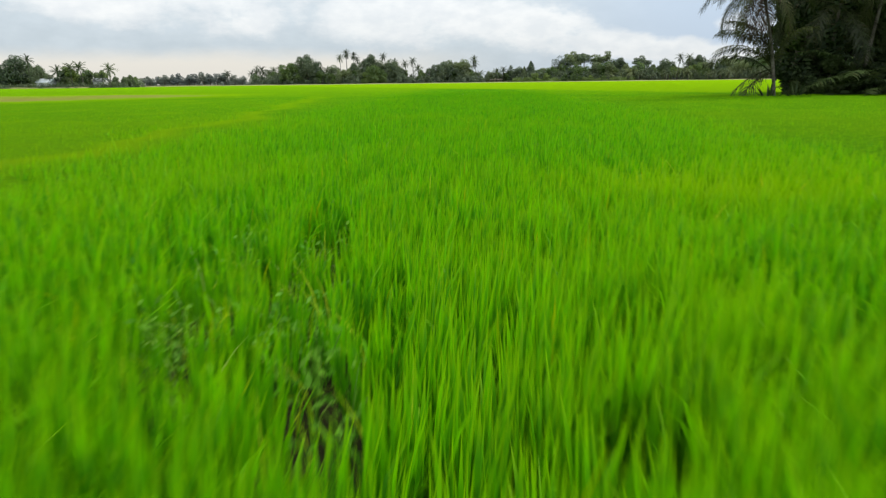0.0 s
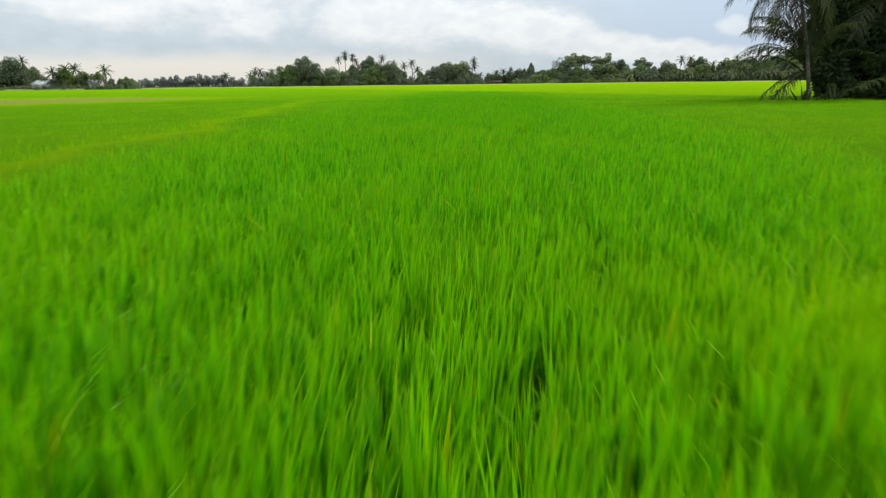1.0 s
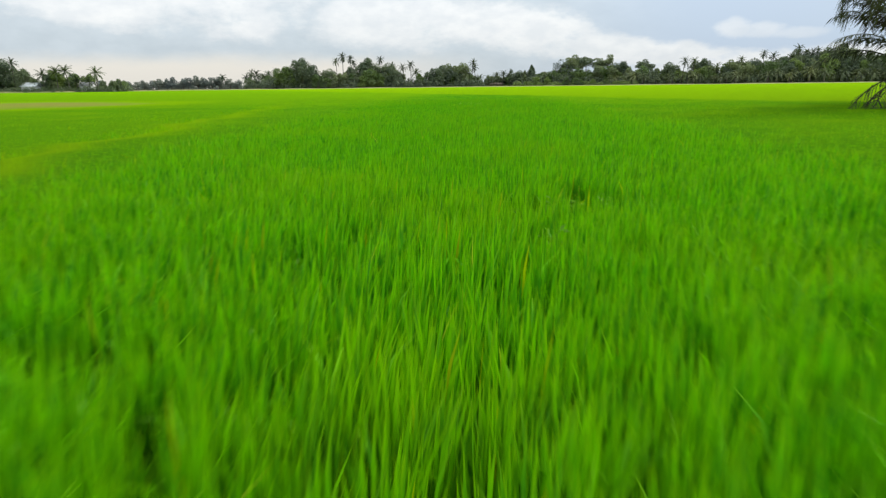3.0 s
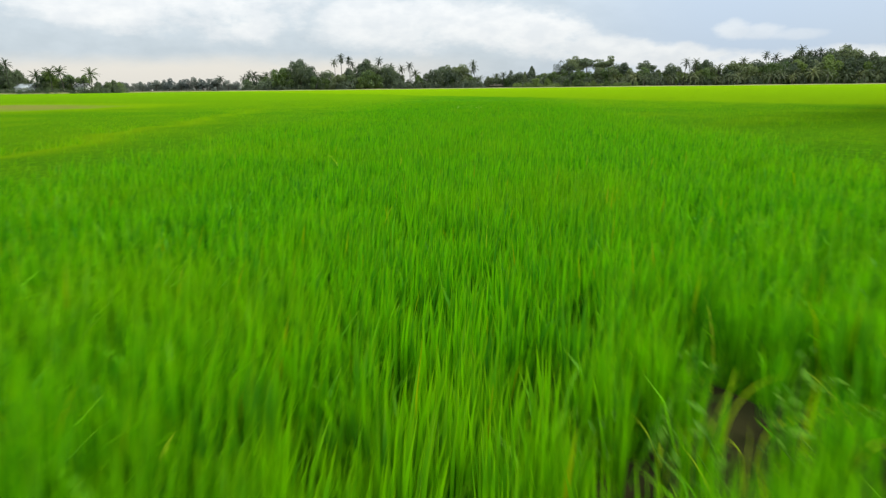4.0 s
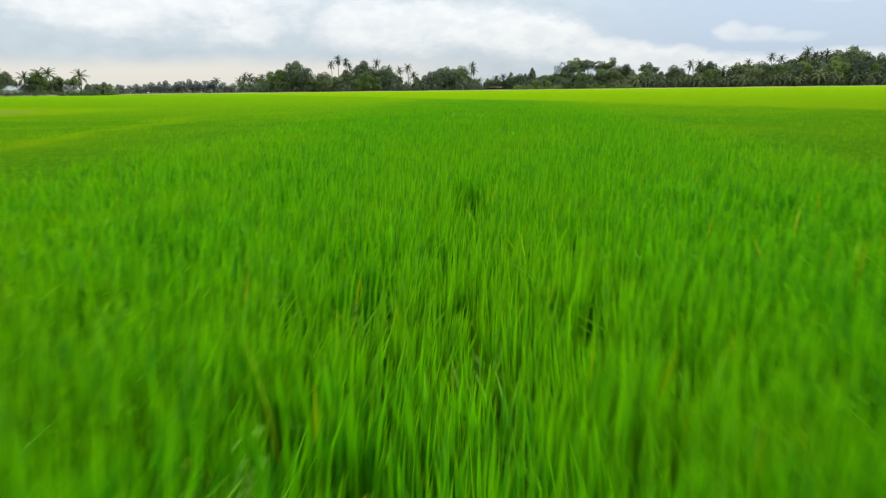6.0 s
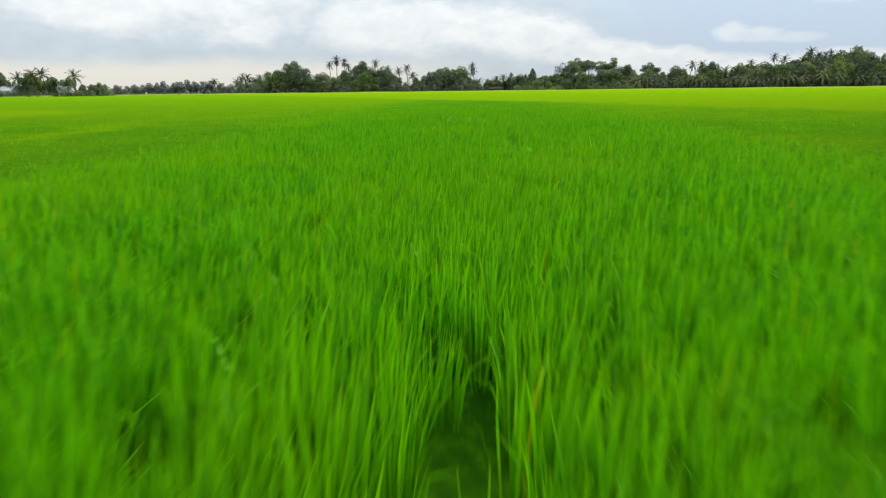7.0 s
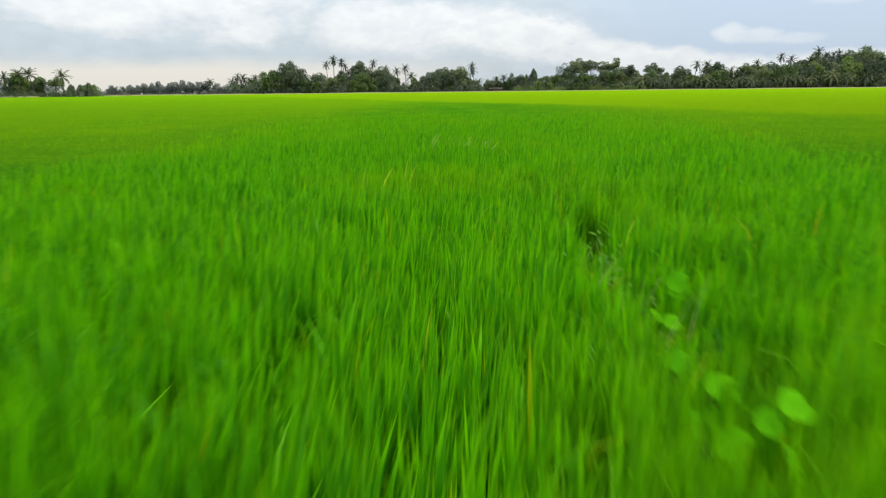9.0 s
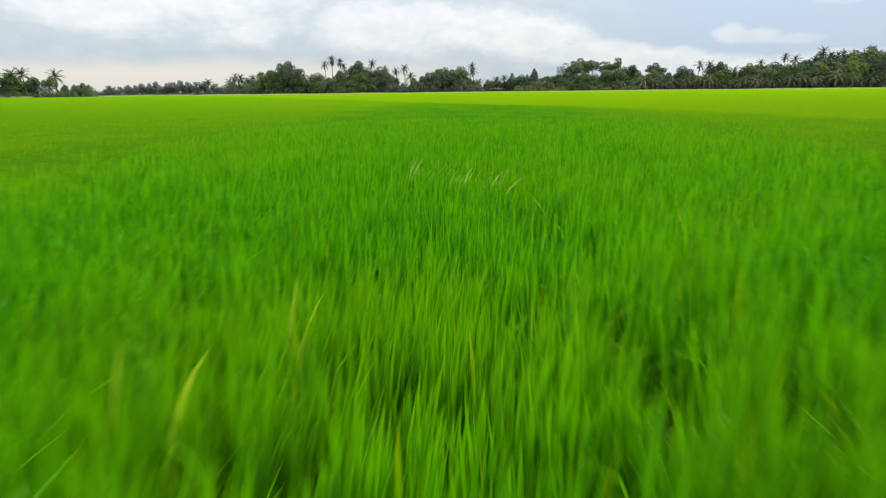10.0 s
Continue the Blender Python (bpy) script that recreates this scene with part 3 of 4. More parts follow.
# heights, with leans, leaf length, leaflet length, number of leaves, lowest rise
PALMS = {h: [(*far_palm(int(h) + i, h, l, length * (1 - 0.06 * i), leaflet, count, low), h) for i, l in enumerate(ls)]
         for h, ls, length, leaflet, count, low in ((8.0, (0.04, -0.06), 4.0, 0.85, 18, -0.2), (12.5, (0.03, -0.05, 0.07), 4.8, 1.00, 22, -0.4),
                                                    (17.0, (0.05, -0.02, -0.06), 3.9, 0.85, 20, -0.7), (22.0, (-0.03, 0.05, 0.02), 3.8, 0.85, 22, -0.8))}


def palms(label, rows, group, seed):
    """Each palm from the kind nearest to its height, so that the heads keep their size."""
    for h, kinds in PALMS.items():
        mine = [r for r in rows if min(PALMS, key=lambda k: abs(k - r[2])) == h]
        standing("coconut_palm", label, "palm tree", kinds, mine, group, seed)


palms("tall slender coconut palm at the field's far edge", [
    (-171.5, 490, 11.5), (-166, 485, 12.5), (-160, 484, 10.5), (-153, 478, 11.0), (-150, 480, 13.5), (-141, 470, 12.0), (-168.3, 492, 14.9), (-162.6, 490, 14.4), (-156.9, 488, 11.6), (-146.9, 486, 15.7), (-96.0, 466, 21.4), (-92.1, 468, 24.7), (-86.4, 466, 22.8),
    (-85.1, 470, 20.0), (-64.9, 462, 21.9), (-55.6, 464, 17.6), (-47.4, 458, 16.6), (-41.9, 456, 18.2), (-38.6, 458, 12.9), (0.3, 462, 19.0),
    (3.0, 464, 15.7), (5.9, 458, 8.8), (-105.4, 460, 12.7), (-110.5, 462, 12.8), (-47.9, 450, 6.5), (-43.3, 449, 6.8)], "palms of the middle grove", 3)
palms("coconut palm standing above the far wood", [
    (138.1, 436, 17.5), (144.1, 434, 17.3), (157.0, 430, 13.4), (174.3, 432, 17.5), (186.8, 430, 20.8), (192.4, 431, 19.5), (207.5, 428, 23.9),
    (212.2, 430, 21.4), (217.3, 431, 21.4), (218.7, 428, 22.1), (203.4, 430, 18.6), (236.8, 420, 18.3), (18.0, 474, 10.4), (22.6, 476, 11.5)],
      "palms of the long wood", 4)
palms("coconut palm beside the village houses", [
    (-241.3, 338, 17.8), (-223.0, 334, 11.9), (-216.1, 335, 13.6), (-209.2, 334, 13.8), (-207.6, 338, 8.6), (-192.4, 331, 12.6), (-200.2, 337, 7.9),
    (-231.7, 340, 7.6)], "palms of the village", 5)
palms("coconut palm in the most distant tree line", [(-240.4, 620, 14.2), (-270, 640, 11.0), (-400, 800, 12.0)], "palms of the distant line", 6)

BROAD = [(*far_tree(21 + i, 18.0, w, low, lob, 5200, 0.52, M_LEAF, fl), 18.0)
         for i, (w, low, lob, fl) in enumerate(((14, 2.0, 26, 0.9), (12, 2.0, 22, 1.0), (15, 3.0, 28, 0.8), (11, 2.0, 20, 1.0)))]
standing("broadleaf_tree", "dark green round-topped broadleaf tree", "tree", BROAD, [
    (-119.6, 452, 20.1), (-113.5, 454, 18.7), (-116.7, 450, 15.7), (-73.3, 456, 20.0), (-67.9, 458, 16.1), (-77.1, 455, 14.3), (-59.3, 458, 16.4),
    (-55.3, 455, 13.4), (-51.6, 452, 11.8), (-29.1, 455, 12.4), (-20.6, 456, 14.4), (-15.5, 456, 12.2), (-6.0, 460, 15.8), (-10.3, 456, 12.2),
    (-98.8, 458, 13.3), (-84.9, 460, 14.6), (13.5, 478, 8.3), (31.2, 478, 11.8), (36.1, 477, 11.0), 
    (106.6, 468, 16.1), (102.3, 468, 14.7),
    (109.3, 466, 12.1), (132.9, 445, 14.2), (151.9, 440, 16.2), (149.0, 440, 14.5), (155.5, 440, 14.5), (182.8, 432, 15.4), (198.8, 430, 16.4),
    (195.4, 430, 14.9), (205.9, 430, 19.9), (213.8, 430, 19.1), (222.1, 428, 19.2), (227.0, 428, 20.8), (228.8, 426, 21.9), (232.6, 426, 22.5),
    (235.9, 424, 18.2), (238.3, 420, 17.1), (243.4, 416, 18.0), (252, 412, 18.0), (262, 405, 17.0), (272, 400, 17.5)], "trees of the far woods", 7)
standing("broadleaf_tree", "dark broadleaf tree beside the village houses", "tree", BROAD, [
    (-250.7, 342, 17.2), (-256.8, 340, 13.4), (-239.4, 342, 12.3), (-257.5, 338, 10.4), (-240.8, 344, 9.4), (-228.0, 343, 7.4), (-221.1, 340, 7.3),
    (-194.4, 340, 5.8), (-189.5, 341, 6.0), (-187.1, 342, 4.8), (-264.5, 342, 14.4), (-271.2, 340, 13.3), (-213.0, 341, 6.8)], "trees of the village", 8)
PALE = [(*far_tree(31 + i, 11.0, 10, 1.0, 18, 2200, 0.55, M_LEAF_GREY_HAZE), 11.0) for i in range(2)]
standing("broadleaf_tree", "distant broadleaf tree, grey-green with haze put into its colour", "tree", PALE, [
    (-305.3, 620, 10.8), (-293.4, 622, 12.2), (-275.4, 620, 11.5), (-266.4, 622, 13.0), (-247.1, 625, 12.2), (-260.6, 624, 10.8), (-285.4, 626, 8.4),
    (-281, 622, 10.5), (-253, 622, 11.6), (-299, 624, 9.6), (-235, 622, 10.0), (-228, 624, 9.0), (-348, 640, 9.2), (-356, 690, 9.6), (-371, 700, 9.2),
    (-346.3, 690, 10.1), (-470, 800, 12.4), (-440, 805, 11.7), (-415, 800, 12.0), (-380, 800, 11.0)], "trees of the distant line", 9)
LIGHT = [(*far_tree(41 + i, 12.0, w, 1.2, 20, 4200, 0.5, M_LEAF_LIGHT, 0.9, 0.25), 12.0) for i, w in enumerate((11, 9))]
standing("leafy_tree", "light green leafy tree at the field's edge", "tree", LIGHT, [
    (-130.0, 452, 14.9), (-125.5, 450, 12.7), (-68.3, 446, 12.6), (-62.8, 445, 9.4), (-73.4, 445, 8.5), (-98.7, 447, 7.7), (-106.1, 449, 9.6),
    (-35.1, 452, 9.2), (-147.1, 470, 10.0), (83.2, 450, 4.6), (72.1, 452, 5.5), (65.2, 454, 5.9), (91.7, 448, 4.2), (53.3, 460, 6.2),
    (46.1, 462, 6.6), (75.4, 450, 4.4), (119, 452, 6.5)], "light trees", 10)
CONE = [(*cone_tree(46, 15.0, 10.5, 4200, 0.5, M_LEAF), 15.0)]
standing("cone_tree", "dark conical tree above the far wood", "tree", CONE, [(43.4, 474, 15.3), (38.6, 474, 11.6)], "conical trees", 17)
FLAT = [(*far_tree(51 + i, 16.0, 10.5, 10.0, 16, 2300, 0.42, M_LEAF, 0.5, 0.22), 16.0) for i in range(2)]
standing("umbrella_tree", "flat-topped tree with bare upper stem", "tree", FLAT, [
    (120.5, 468, 17.7), (123.8, 466, 14.7), (168.2, 432, 15.3), (170.7, 432, 14.3), (73.6, 482, 21.8), (69.3, 478, 16.6), (77.2, 478, 18.3), (82.4, 478, 20.1), (96.5, 480, 21.4), (92.5, 478, 17.4), (-14.2, 462, 16.3), (-18.0, 464, 15.3)],
         "flat-topped trees", 11)
THIN = [(*far_tree(61, 17.0, 9, 7.0, 18, 760, 0.36, M_LEAF_GREY_HAZE, 0.8, 0.22), 17.0)]
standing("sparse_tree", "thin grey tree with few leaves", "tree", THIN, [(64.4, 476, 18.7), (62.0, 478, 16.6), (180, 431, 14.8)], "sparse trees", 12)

BUSHY = [(*far_tree(91 + i, 12.0, w, 0.8, 20, 3600, 0.5, leaf, 1.0, 0.25), 12.0)
         for i, (w, leaf) in enumerate(((9, M_LEAF), (10, M_LEAF_LIGHT), (8, M_LEAF), (9, M_LEAF_LIGHT), (10, M_LEAF)))]


def filler(xs, ys, tops, step, seed):
    """Trees that close a wood, of heights that follow its outline."""
    rng = np.random.default_rng(seed)
    rows, x = [], xs[0]
    while x < xs[-1]:
        rows.append((x, np.interp(x, xs, ys) + rng.uniform(2, 14), np.interp(x, xs, tops) * rng.uniform(0.78, 1.10)))
        x += step * rng.uniform(0.5, 1.5)
    return rows


standing("grove_tree", "leafy green tree of the middle grove", "tree", BUSHY,
         filler([-166, -150, -138, -122, -110, -100, -88, -72, -60, -52, -46, -36, -28, -15, 0, 6],
                [472, 460, 452, 448, 447, 446, 445, 445, 446, 447, 452, 452, 450, 450, 452, 452],
                [8, 10, 12, 13, 10, 8, 11, 12, 13, 11, 4.5, 5.5, 10, 11, 11, 6], 3.6, 21), "filling trees of the middle grove", 14)
standing("wood_tree", "leafy green tree of the long wood", "tree", BUSHY,
         filler([11, 45, 57, 78, 101, 122, 143, 165, 184, 203, 216, 230, 300], [476, 468, 466, 462, 456, 444, 432, 424, 418, 414, 412, 408, 384],
                [7, 9, 10.5, 12.5, 13, 11.5, 11, 11.5, 12.5, 14, 15.5, 16, 16], 3.4, 22), "filling trees of the long wood", 15)

standing("village_tree", "leafy tree between the village palms", "tree", BUSHY,
         filler([-275, -246, -239.5, -237, -228, -225, -208, -205, -199, -195, -186], [340, 340, 341, 344, 344, 338, 338, 345, 345, 340, 341],
                [13, 12, 7, 5, 5, 10.5, 10.5, 5, 5, 7, 5.5], 2.4, 23), "trees between the village palms", 16)

OIL = [(*oil_palm(71 + i, h), h) for i, h in enumerate((8.5, 7.0, 9.5))]


def oil_palm_rows():
    rng = np.random.default_rng(15)
    rows = []
    for i in range(72):
        u = (i + rng.uniform(0, 0.9)) / 72
        x = 88 + 200 * u
        y = np.interp(x, [88, 140, 200, 250, 300], [456, 428, 408, 398, 372]) + rng.uniform(-2, 12)
        rows.append((x, y, rng.uniform(6.0, 11.0) * (0.85 + 0.3 * u)))
    return rows


standing("oil_palm", "arching oil palm in the far plantation edge", "palm tree", OIL, oil_palm_rows(), "oil palms of the long wood", 13)


def mound(rng, x, y, w, h, count, size):
    """A bushy dome of leaves that reaches down to the ground, with a lumpy top."""
    d = unit(rng.normal(0, 1, (count, 3)) * [1, 1, 0.8])
    d[:, 2] = np.abs(d[:, 2])
    a = np.arctan2(d[:, 1], d[:, 0])
    lump = 1 + 0.22 * np.sin(a * 3 + x) * np.sin(d[:, 2] * 5 + y) + rng.normal(0, 0.07, count)
    p = d * lump[:, None] * rng.uniform(0.7, 1.0, count)[:, None] ** 0.5 * [w * 0.62, w * 0.5, h]
    v, f = leaf_quads(rng, p, d, size)
    v[:, 2] = np.maximum(v[:, 2], 0.02)
    return v + [x, y, 0], f


def undergrowth(name, label, line, heights, depth, mounds, per, size, leaf, seed):
    """Bushes and low trees of a far wood's edge: mounds of leaves along a line."""
    rng = np.random.default_rng(seed)
    line = np.array(line, float)
    run = np.r_[0, np.hypot(*np.diff(line, axis=0).T).cumsum()]
    out = []
    for i in range(mounds):
        s = run[-1] * (i + rng.random()) / mounds
        x, y = np.interp(s, run, line[:, 0]), np.interp(s, run, line[:, 1]) + rng.uniform(0, depth)
        h = rng.uniform(*heights)
        w = h * rng.uniform(0.7, 1.3)
        out.append(mound(rng, x, y, w, h, per, size))
    me = mesh_from(name, *joined(out), leaf)
    return tagged(new(name, me), label, "bushes", kind="stuff")


undergrowth("grove_undergrowth", "dark bushes below the middle grove", [(-158, 452), (-120, 446), (-60, 444), (8, 450)], (3.5, 8.0), 14, 110, 620, 0.5, M_LEAF, 81)
undergrowth("wood_undergrowth", "mixed green bushes along the long wood", [(14, 480), (40, 468), (90, 458), (140, 432), (200, 412), (250, 402), (330, 350)],
            (4.0, 9.5), 16, 190, 440, 0.52, M_LEAF, 82)
undergrowth("low_bushes", "pale green low bushes by the field edge", [(30, 460), (60, 452), (90, 448), (112, 440)], (2.0, 4.0), 6, 44, 420, 0.4, M_LEAF_LIGHT, 83)
undergrowth("village_bushes", "dark bushes round the village houses", [(-275, 336), (-240, 340), (-215, 339), (-183, 341)], (2.0, 4.6), 8, 60, 480, 0.38, M_LEAF, 84)
undergrowth("hedge", "low dark hedge in front of the village", [(-275, 328), (-240, 330), (-215, 329), (-185, 331)], (2.0, 3.9), 3, 64, 320, 0.32, M_LEAF, 86)
undergrowth("distant_bushes", "distant tree line, grey-green with haze put into its colour", [(-560, 820), (-400, 800), (-300, 640), (-200, 640), (-150, 640)], (4, 7.5), 20, 170, 200, 0.9, M_LEAF_GREY_HAZE, 85)


# ---- pale bunds along the far edge of the field ----
def far_bund(name, line, width, height):
    v, f = [], []
    rng = np.random.default_rng(len(line))
    for i, (x, y) in enumerate(line):
        w = width * rng.uniform(0.8, 1.2)
        h = height * rng.uniform(0.85, 1.1)
        v += [(x, y - w, 0), (x, y - w * 0.5, h), (x, y + w * 0.5, h), (x, y + w, 0)]
        if i:
            a = 4 * i
            for k in range(3):
                f += [(a - 4 + k, a + k, a + k + 1), (a - 4 + k, a + k + 1, a - 3 + k)]
    return tagged(new(name, mesh_from(name, v, f, M_BUND)), "dry pale grassy bank between rice field and trees", "bank", kind="structure")


far_bund("bank_north", [(x, np.interp(x, [-170, -60, 10, 90, 140, 200, 250, 330], [432, 424, 428, 428, 410, 394, 384, 338])) for x in np.linspace(-170, 330, 60)], 16.0, 0.95)
far_bund("bank_west", [(x, np.interp(x, [-420, -200, -170], [332, 330, 432])) for x in np.linspace(-420, -171, 30)], 2.2, 1.2)


# ---- houses ----
def house(name, label, x, y, rz, length, depth, eaves, ridge, wall, roofing):
    ob = thing(name, label, "house", pose(x, y, 0, 0, 0, rz))
    l, d = length / 2, depth / 2
    part("wall", mesh_from("wall", *slab(-l, l, -d, d, 0, eaves), wall), ob)
    o = 0.5
    v = [(-l - o, -d - o, eaves - 0.15), (l + o, -d - o, eaves - 0.15), (l + o, 0, ridge), (-l - o, 0, ridge), (-l - o, d + o, eaves - 0.15), (l + o, d + o, eaves - 0.15)]
    v = np.array(v + [(a, b, c + 0.12) for a, b, c in v])
    q = [(6, 7, 8, 9), (9, 8, 11, 10), (0, 3, 2, 1), (3, 4, 5, 2), (0, 1, 7, 6), (5, 4, 10, 11), (0, 6, 9, 3), (3, 9, 10, 4), (1, 2, 8, 7), (2, 5, 11, 8)]
    roof = part("roof", mesh_from("roof", v, [t for a, b, c, e in q for t in ((a, b, c), (a, c, e))], roofing), ob)
    v = np.array([(-l, -d, eaves), (-l, d, eaves), (-l, 0, ridge - 0.05), (l, -d, eaves), (l, d, eaves), (l, 0, ridge - 0.05)])
    part("gable", mesh_from("gable", v, [(0, 2, 1), (3, 4, 5), (0, 3, 5), (0, 5, 2), (1, 2, 5), (1, 5, 4)], wall), ob)
    part("ridge_cap", mesh_from("ridge_cap", *slab(-l - o, l + o, -0.15, 0.15, ridge + 0.07, ridge + 0.17), roofing), roof)
    n = max(2, int(length // 2.4))
    for i in range(n):
        cx = -l + length * (i + 0.5) / n
        if i == n // 2:
            door = part("door", mesh_from("door", *slab(cx - 0.45, cx + 0.45, -d - 0.05, -d + 0.05, 0, 2.05), M_WOOD), ob)
            part("door_handle", mesh_from("door_handle", *slab(cx + 0.3, cx + 0.38, -d - 0.1, -d - 0.05, 1.0, 1.05), M_TIN), door)
        else:
            win = part("window", mesh_from("window", *slab(cx - 0.55, cx + 0.55, -d - 0.06, -d + 0.05, 0.95, 2.05), M_WOOD), ob)
            part("pane", mesh_from("pane", *slab(cx - 0.47, cx + 0.47, -d - 0.075, -d - 0.055, 1.03, 1.97), M_GLASS), win)
    return ob


house("village_house", "white village house with weathered tin roof", -203.0, 340.0, 8, 6.0, 5.0, 3.7, 5.6, M_WALL, M_TIN)
house("village_house", "low house with a pale tin roof", -233.5, 340.0, -6, 8.6, 6.0, 3.8, 5.7, M_WALL, M_PALE_TIN)


def field_hut():
    ob = thing("field_hut", "open timber field hut with rusty tin roof", "hut", pose(18, 478, 0, 0, 0, 4))
    for x in (-4.2, 0, 4.2):
        for y in (-2, 2):
            part("post", mesh_from("post", *slab(x - 0.09, x + 0.09, y - 0.09, y + 0.09, 0, 2.2), M_WOOD), ob)
    part("back_wall", mesh_from("back_wall", *slab(-4.2, 4.2, 2.1, 2.18, 0, 2.1), M_WOOD), ob)
    v = np.array([(-5, -3, 2.1), (5, -3, 2.1), (4.2, 0, 3.3), (-4.2, 0, 3.3), (-5, 3, 2.1), (5, 3, 2.1)])
    v = np.vstack([v, v + [0, 0, 0.1]])
    q = [(6, 7, 8, 9), (9, 8, 11, 10), (0, 3, 2, 1), (3, 4, 5, 2), (0, 1, 7, 6), (5, 4, 10, 11), (0, 6, 9, 3), (3, 9, 10, 4), (1, 2, 8, 7), (2, 5, 11, 8)]
    part("roof", mesh_from("roof", v, [t for a, b, c, e in q for t in ((a, b, c), (a, c, e))], M_RUST), ob)


field_hut()


# ---- the near grove beside the flight line ----
def frond_set(seed, length, pairs, leaflet, width, mat, rises, droop, hang):
    rng = np.random.default_rng(seed)
    return [mesh_from("frond", *frond(rng, length * rng.uniform(0.92, 1.08), r, droop * rng.uniform(0.8, 1.15), pairs, leaflet, width, hang), mat) for r in rises]


COCO = frond_set(101, 4.0, 38, 0.95, 0.056, M_NEAR_FROND, (1.35, 1.1, 0.85, 0.55, 0.3, 0.05, -0.35, -0.8), 1.5, 0.95)
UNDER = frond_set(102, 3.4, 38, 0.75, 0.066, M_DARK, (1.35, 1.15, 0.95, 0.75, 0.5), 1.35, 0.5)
DRY = frond_set(104, 3.0, 30, 0.8, 0.07, M_DRY, (0.3, -0.4, -0.9), 1.3, 0.8)
EDGE = frond_set(105, 3.4, 36, 0.85, 0.054, M_NEAR_FROND, (1.35, 1.1, 0.85, 0.55, 0.3, 0.05, -0.35, -0.8), 1.65, 0.95)
YOUNG = frond_set(103, 4.2, 42, 0.80, 0.050, M_NEAR_FROND, (1.35, 1.15, 0.95, 0.7, 0.3, -0.3), 1.55, 0.95)


def near_palm(x, y, height, lean, fronds, seed, label, turn=0.0, kit=COCO, steep=(0, 8), radius=0.10, extra=(), dry=()):
    rng = np.random.default_rng(seed)
    ob = thing("coconut_palm", label, "palm tree", pose(x, y, 0), "palms of the near grove")
    s = np.linspace(0, 1, 10)
    stem = np.column_stack([lean[0] * s ** 1.5, lean[1] * s ** 1.5, -0.1 + (height + 0.1) * s])
    part("trunk", mesh_from("trunk", *tube(stem, np.r_[radius * 1.5, np.linspace(radius * 1.08, radius * 0.75, 9)], 12), M_NEAR_BARK, smooth=True), ob, "ringed dark grey trunk")
    top = Vector(stem[-1])
    for i in range(fronds):
        k = int(steep[0] + (steep[1] - steep[0]) * i / fronds)
        m = Matrix.Translation(top + Vector((0, 0, 0.12 - 0.02 * i))) @ pose(0, 0, 0, rng.normal(0, 9), 0, turn + i * 137.5 + rng.normal(0, 9))
        part("frond", kit[k], ob, m=m)
    for rz, k, dz in extra:
        part("frond", kit[k], ob, m=Matrix.Translation(top + Vector((0, 0, dz))) @ pose(0, 0, 0, rng.normal(0, 6), 0, rz))
    for rz, k, dz in dry:
        part("dry_frond", DRY[k], ob, "brown dried frond", Matrix.Translation(top + Vector((0, 0, dz))) @ pose(0, 0, 0, rng.normal(0, 8), 0, rz))
    return ob


near_palm(17.0, 36.4, 6.5, (-1.3, 0.2), 15, 1, "leaning coconut palm with drooping fronds at the grove's edge", 20, kit=EDGE, steep=(0, 5),
          extra=((152, 6, -0.1), (168, 6, 0.1), (128, 6, -0.1), (205, 6, -0.1), (300, 6, -0.1), (20, 6, -0.1), (325, 7, -0.15)),
          radius=0.088, dry=((280, 2, -0.3), (345, 1, -0.3), (30, 2, -0.35), (195, 2, -0.3), (230, 2, -0.25)))
near_palm(17.2, 36.85, 1.9, (-0.2, 0.1), 5, 2, "young coconut palm with low arching fronds", 0, kit=YOUNG, steep=(0, 3), radius=0.08,
          extra=((174, 0, 0.1), (186, 0, 0.0), (182, 1, 0.1), (172, 1, 0.0), (190, 3, 0.3), (178, 3, -0.1), (170, 5, 0.2), (205, 5, 0.1)), dry=((140, 1, 0.0),))
near_palm(22.3, 37.6, 7.4, (0.3, -0.6), 18, 3, "tall coconut palm with hanging fronds", 140)
near_palm(25.2, 38.8, 8.2, (-0.4, 0.0), 26, 4, "tall coconut palm inside the dark grove", 60)
near_palm(21.5, 40.5, 8.4, (-0.4, 0.3), 26, 5, "tall coconut palm inside the dark grove", 200)
near_palm(20.6, 38.2, 5.6, (0.1, -0.3), 20, 7, "coconut palm crowded by its neighbours", 95)
near_palm(28.5, 40.0, 7.4, (0.6, 0.0), 24, 6, "tall coconut palm inside the dark grove", 10)


def clump_palm(x, y, fronds, seed, scale):
    rng = np.random.default_rng(seed)
    ob = thing("stemless_palm", "dark stemless palm clump in the grove's shade", "palm", at(x, y, scale), "clump palms of the near grove")
    for i in range(fronds):
        k = min(int(len(UNDER) * i / fronds), len(UNDER) - 1)
        part("frond", UNDER[k], ob, m=pose(rng.normal(0, 0.1), rng.normal(0, 0.1), 0.0, rng.normal(0, 8), 0, i * 137.5 + rng.normal(0, 12)))


for i, (x, y, s) in enumerate(((19.0, 36.3, 0.45), (20.5, 35.7, 0.7), (22.4, 35.2, 0.95), (24.6, 35.6, 1.0), (20.6, 38.4, 0.9), (21.8, 37.8, 1.1), (26.5, 36.4, 1.1), (23.3, 36.8, 1.15), (22.5, 36.2, 1.5), (24.4, 37.0, 1.6))):
    clump_palm(x, y, 17, 30 + i, s)


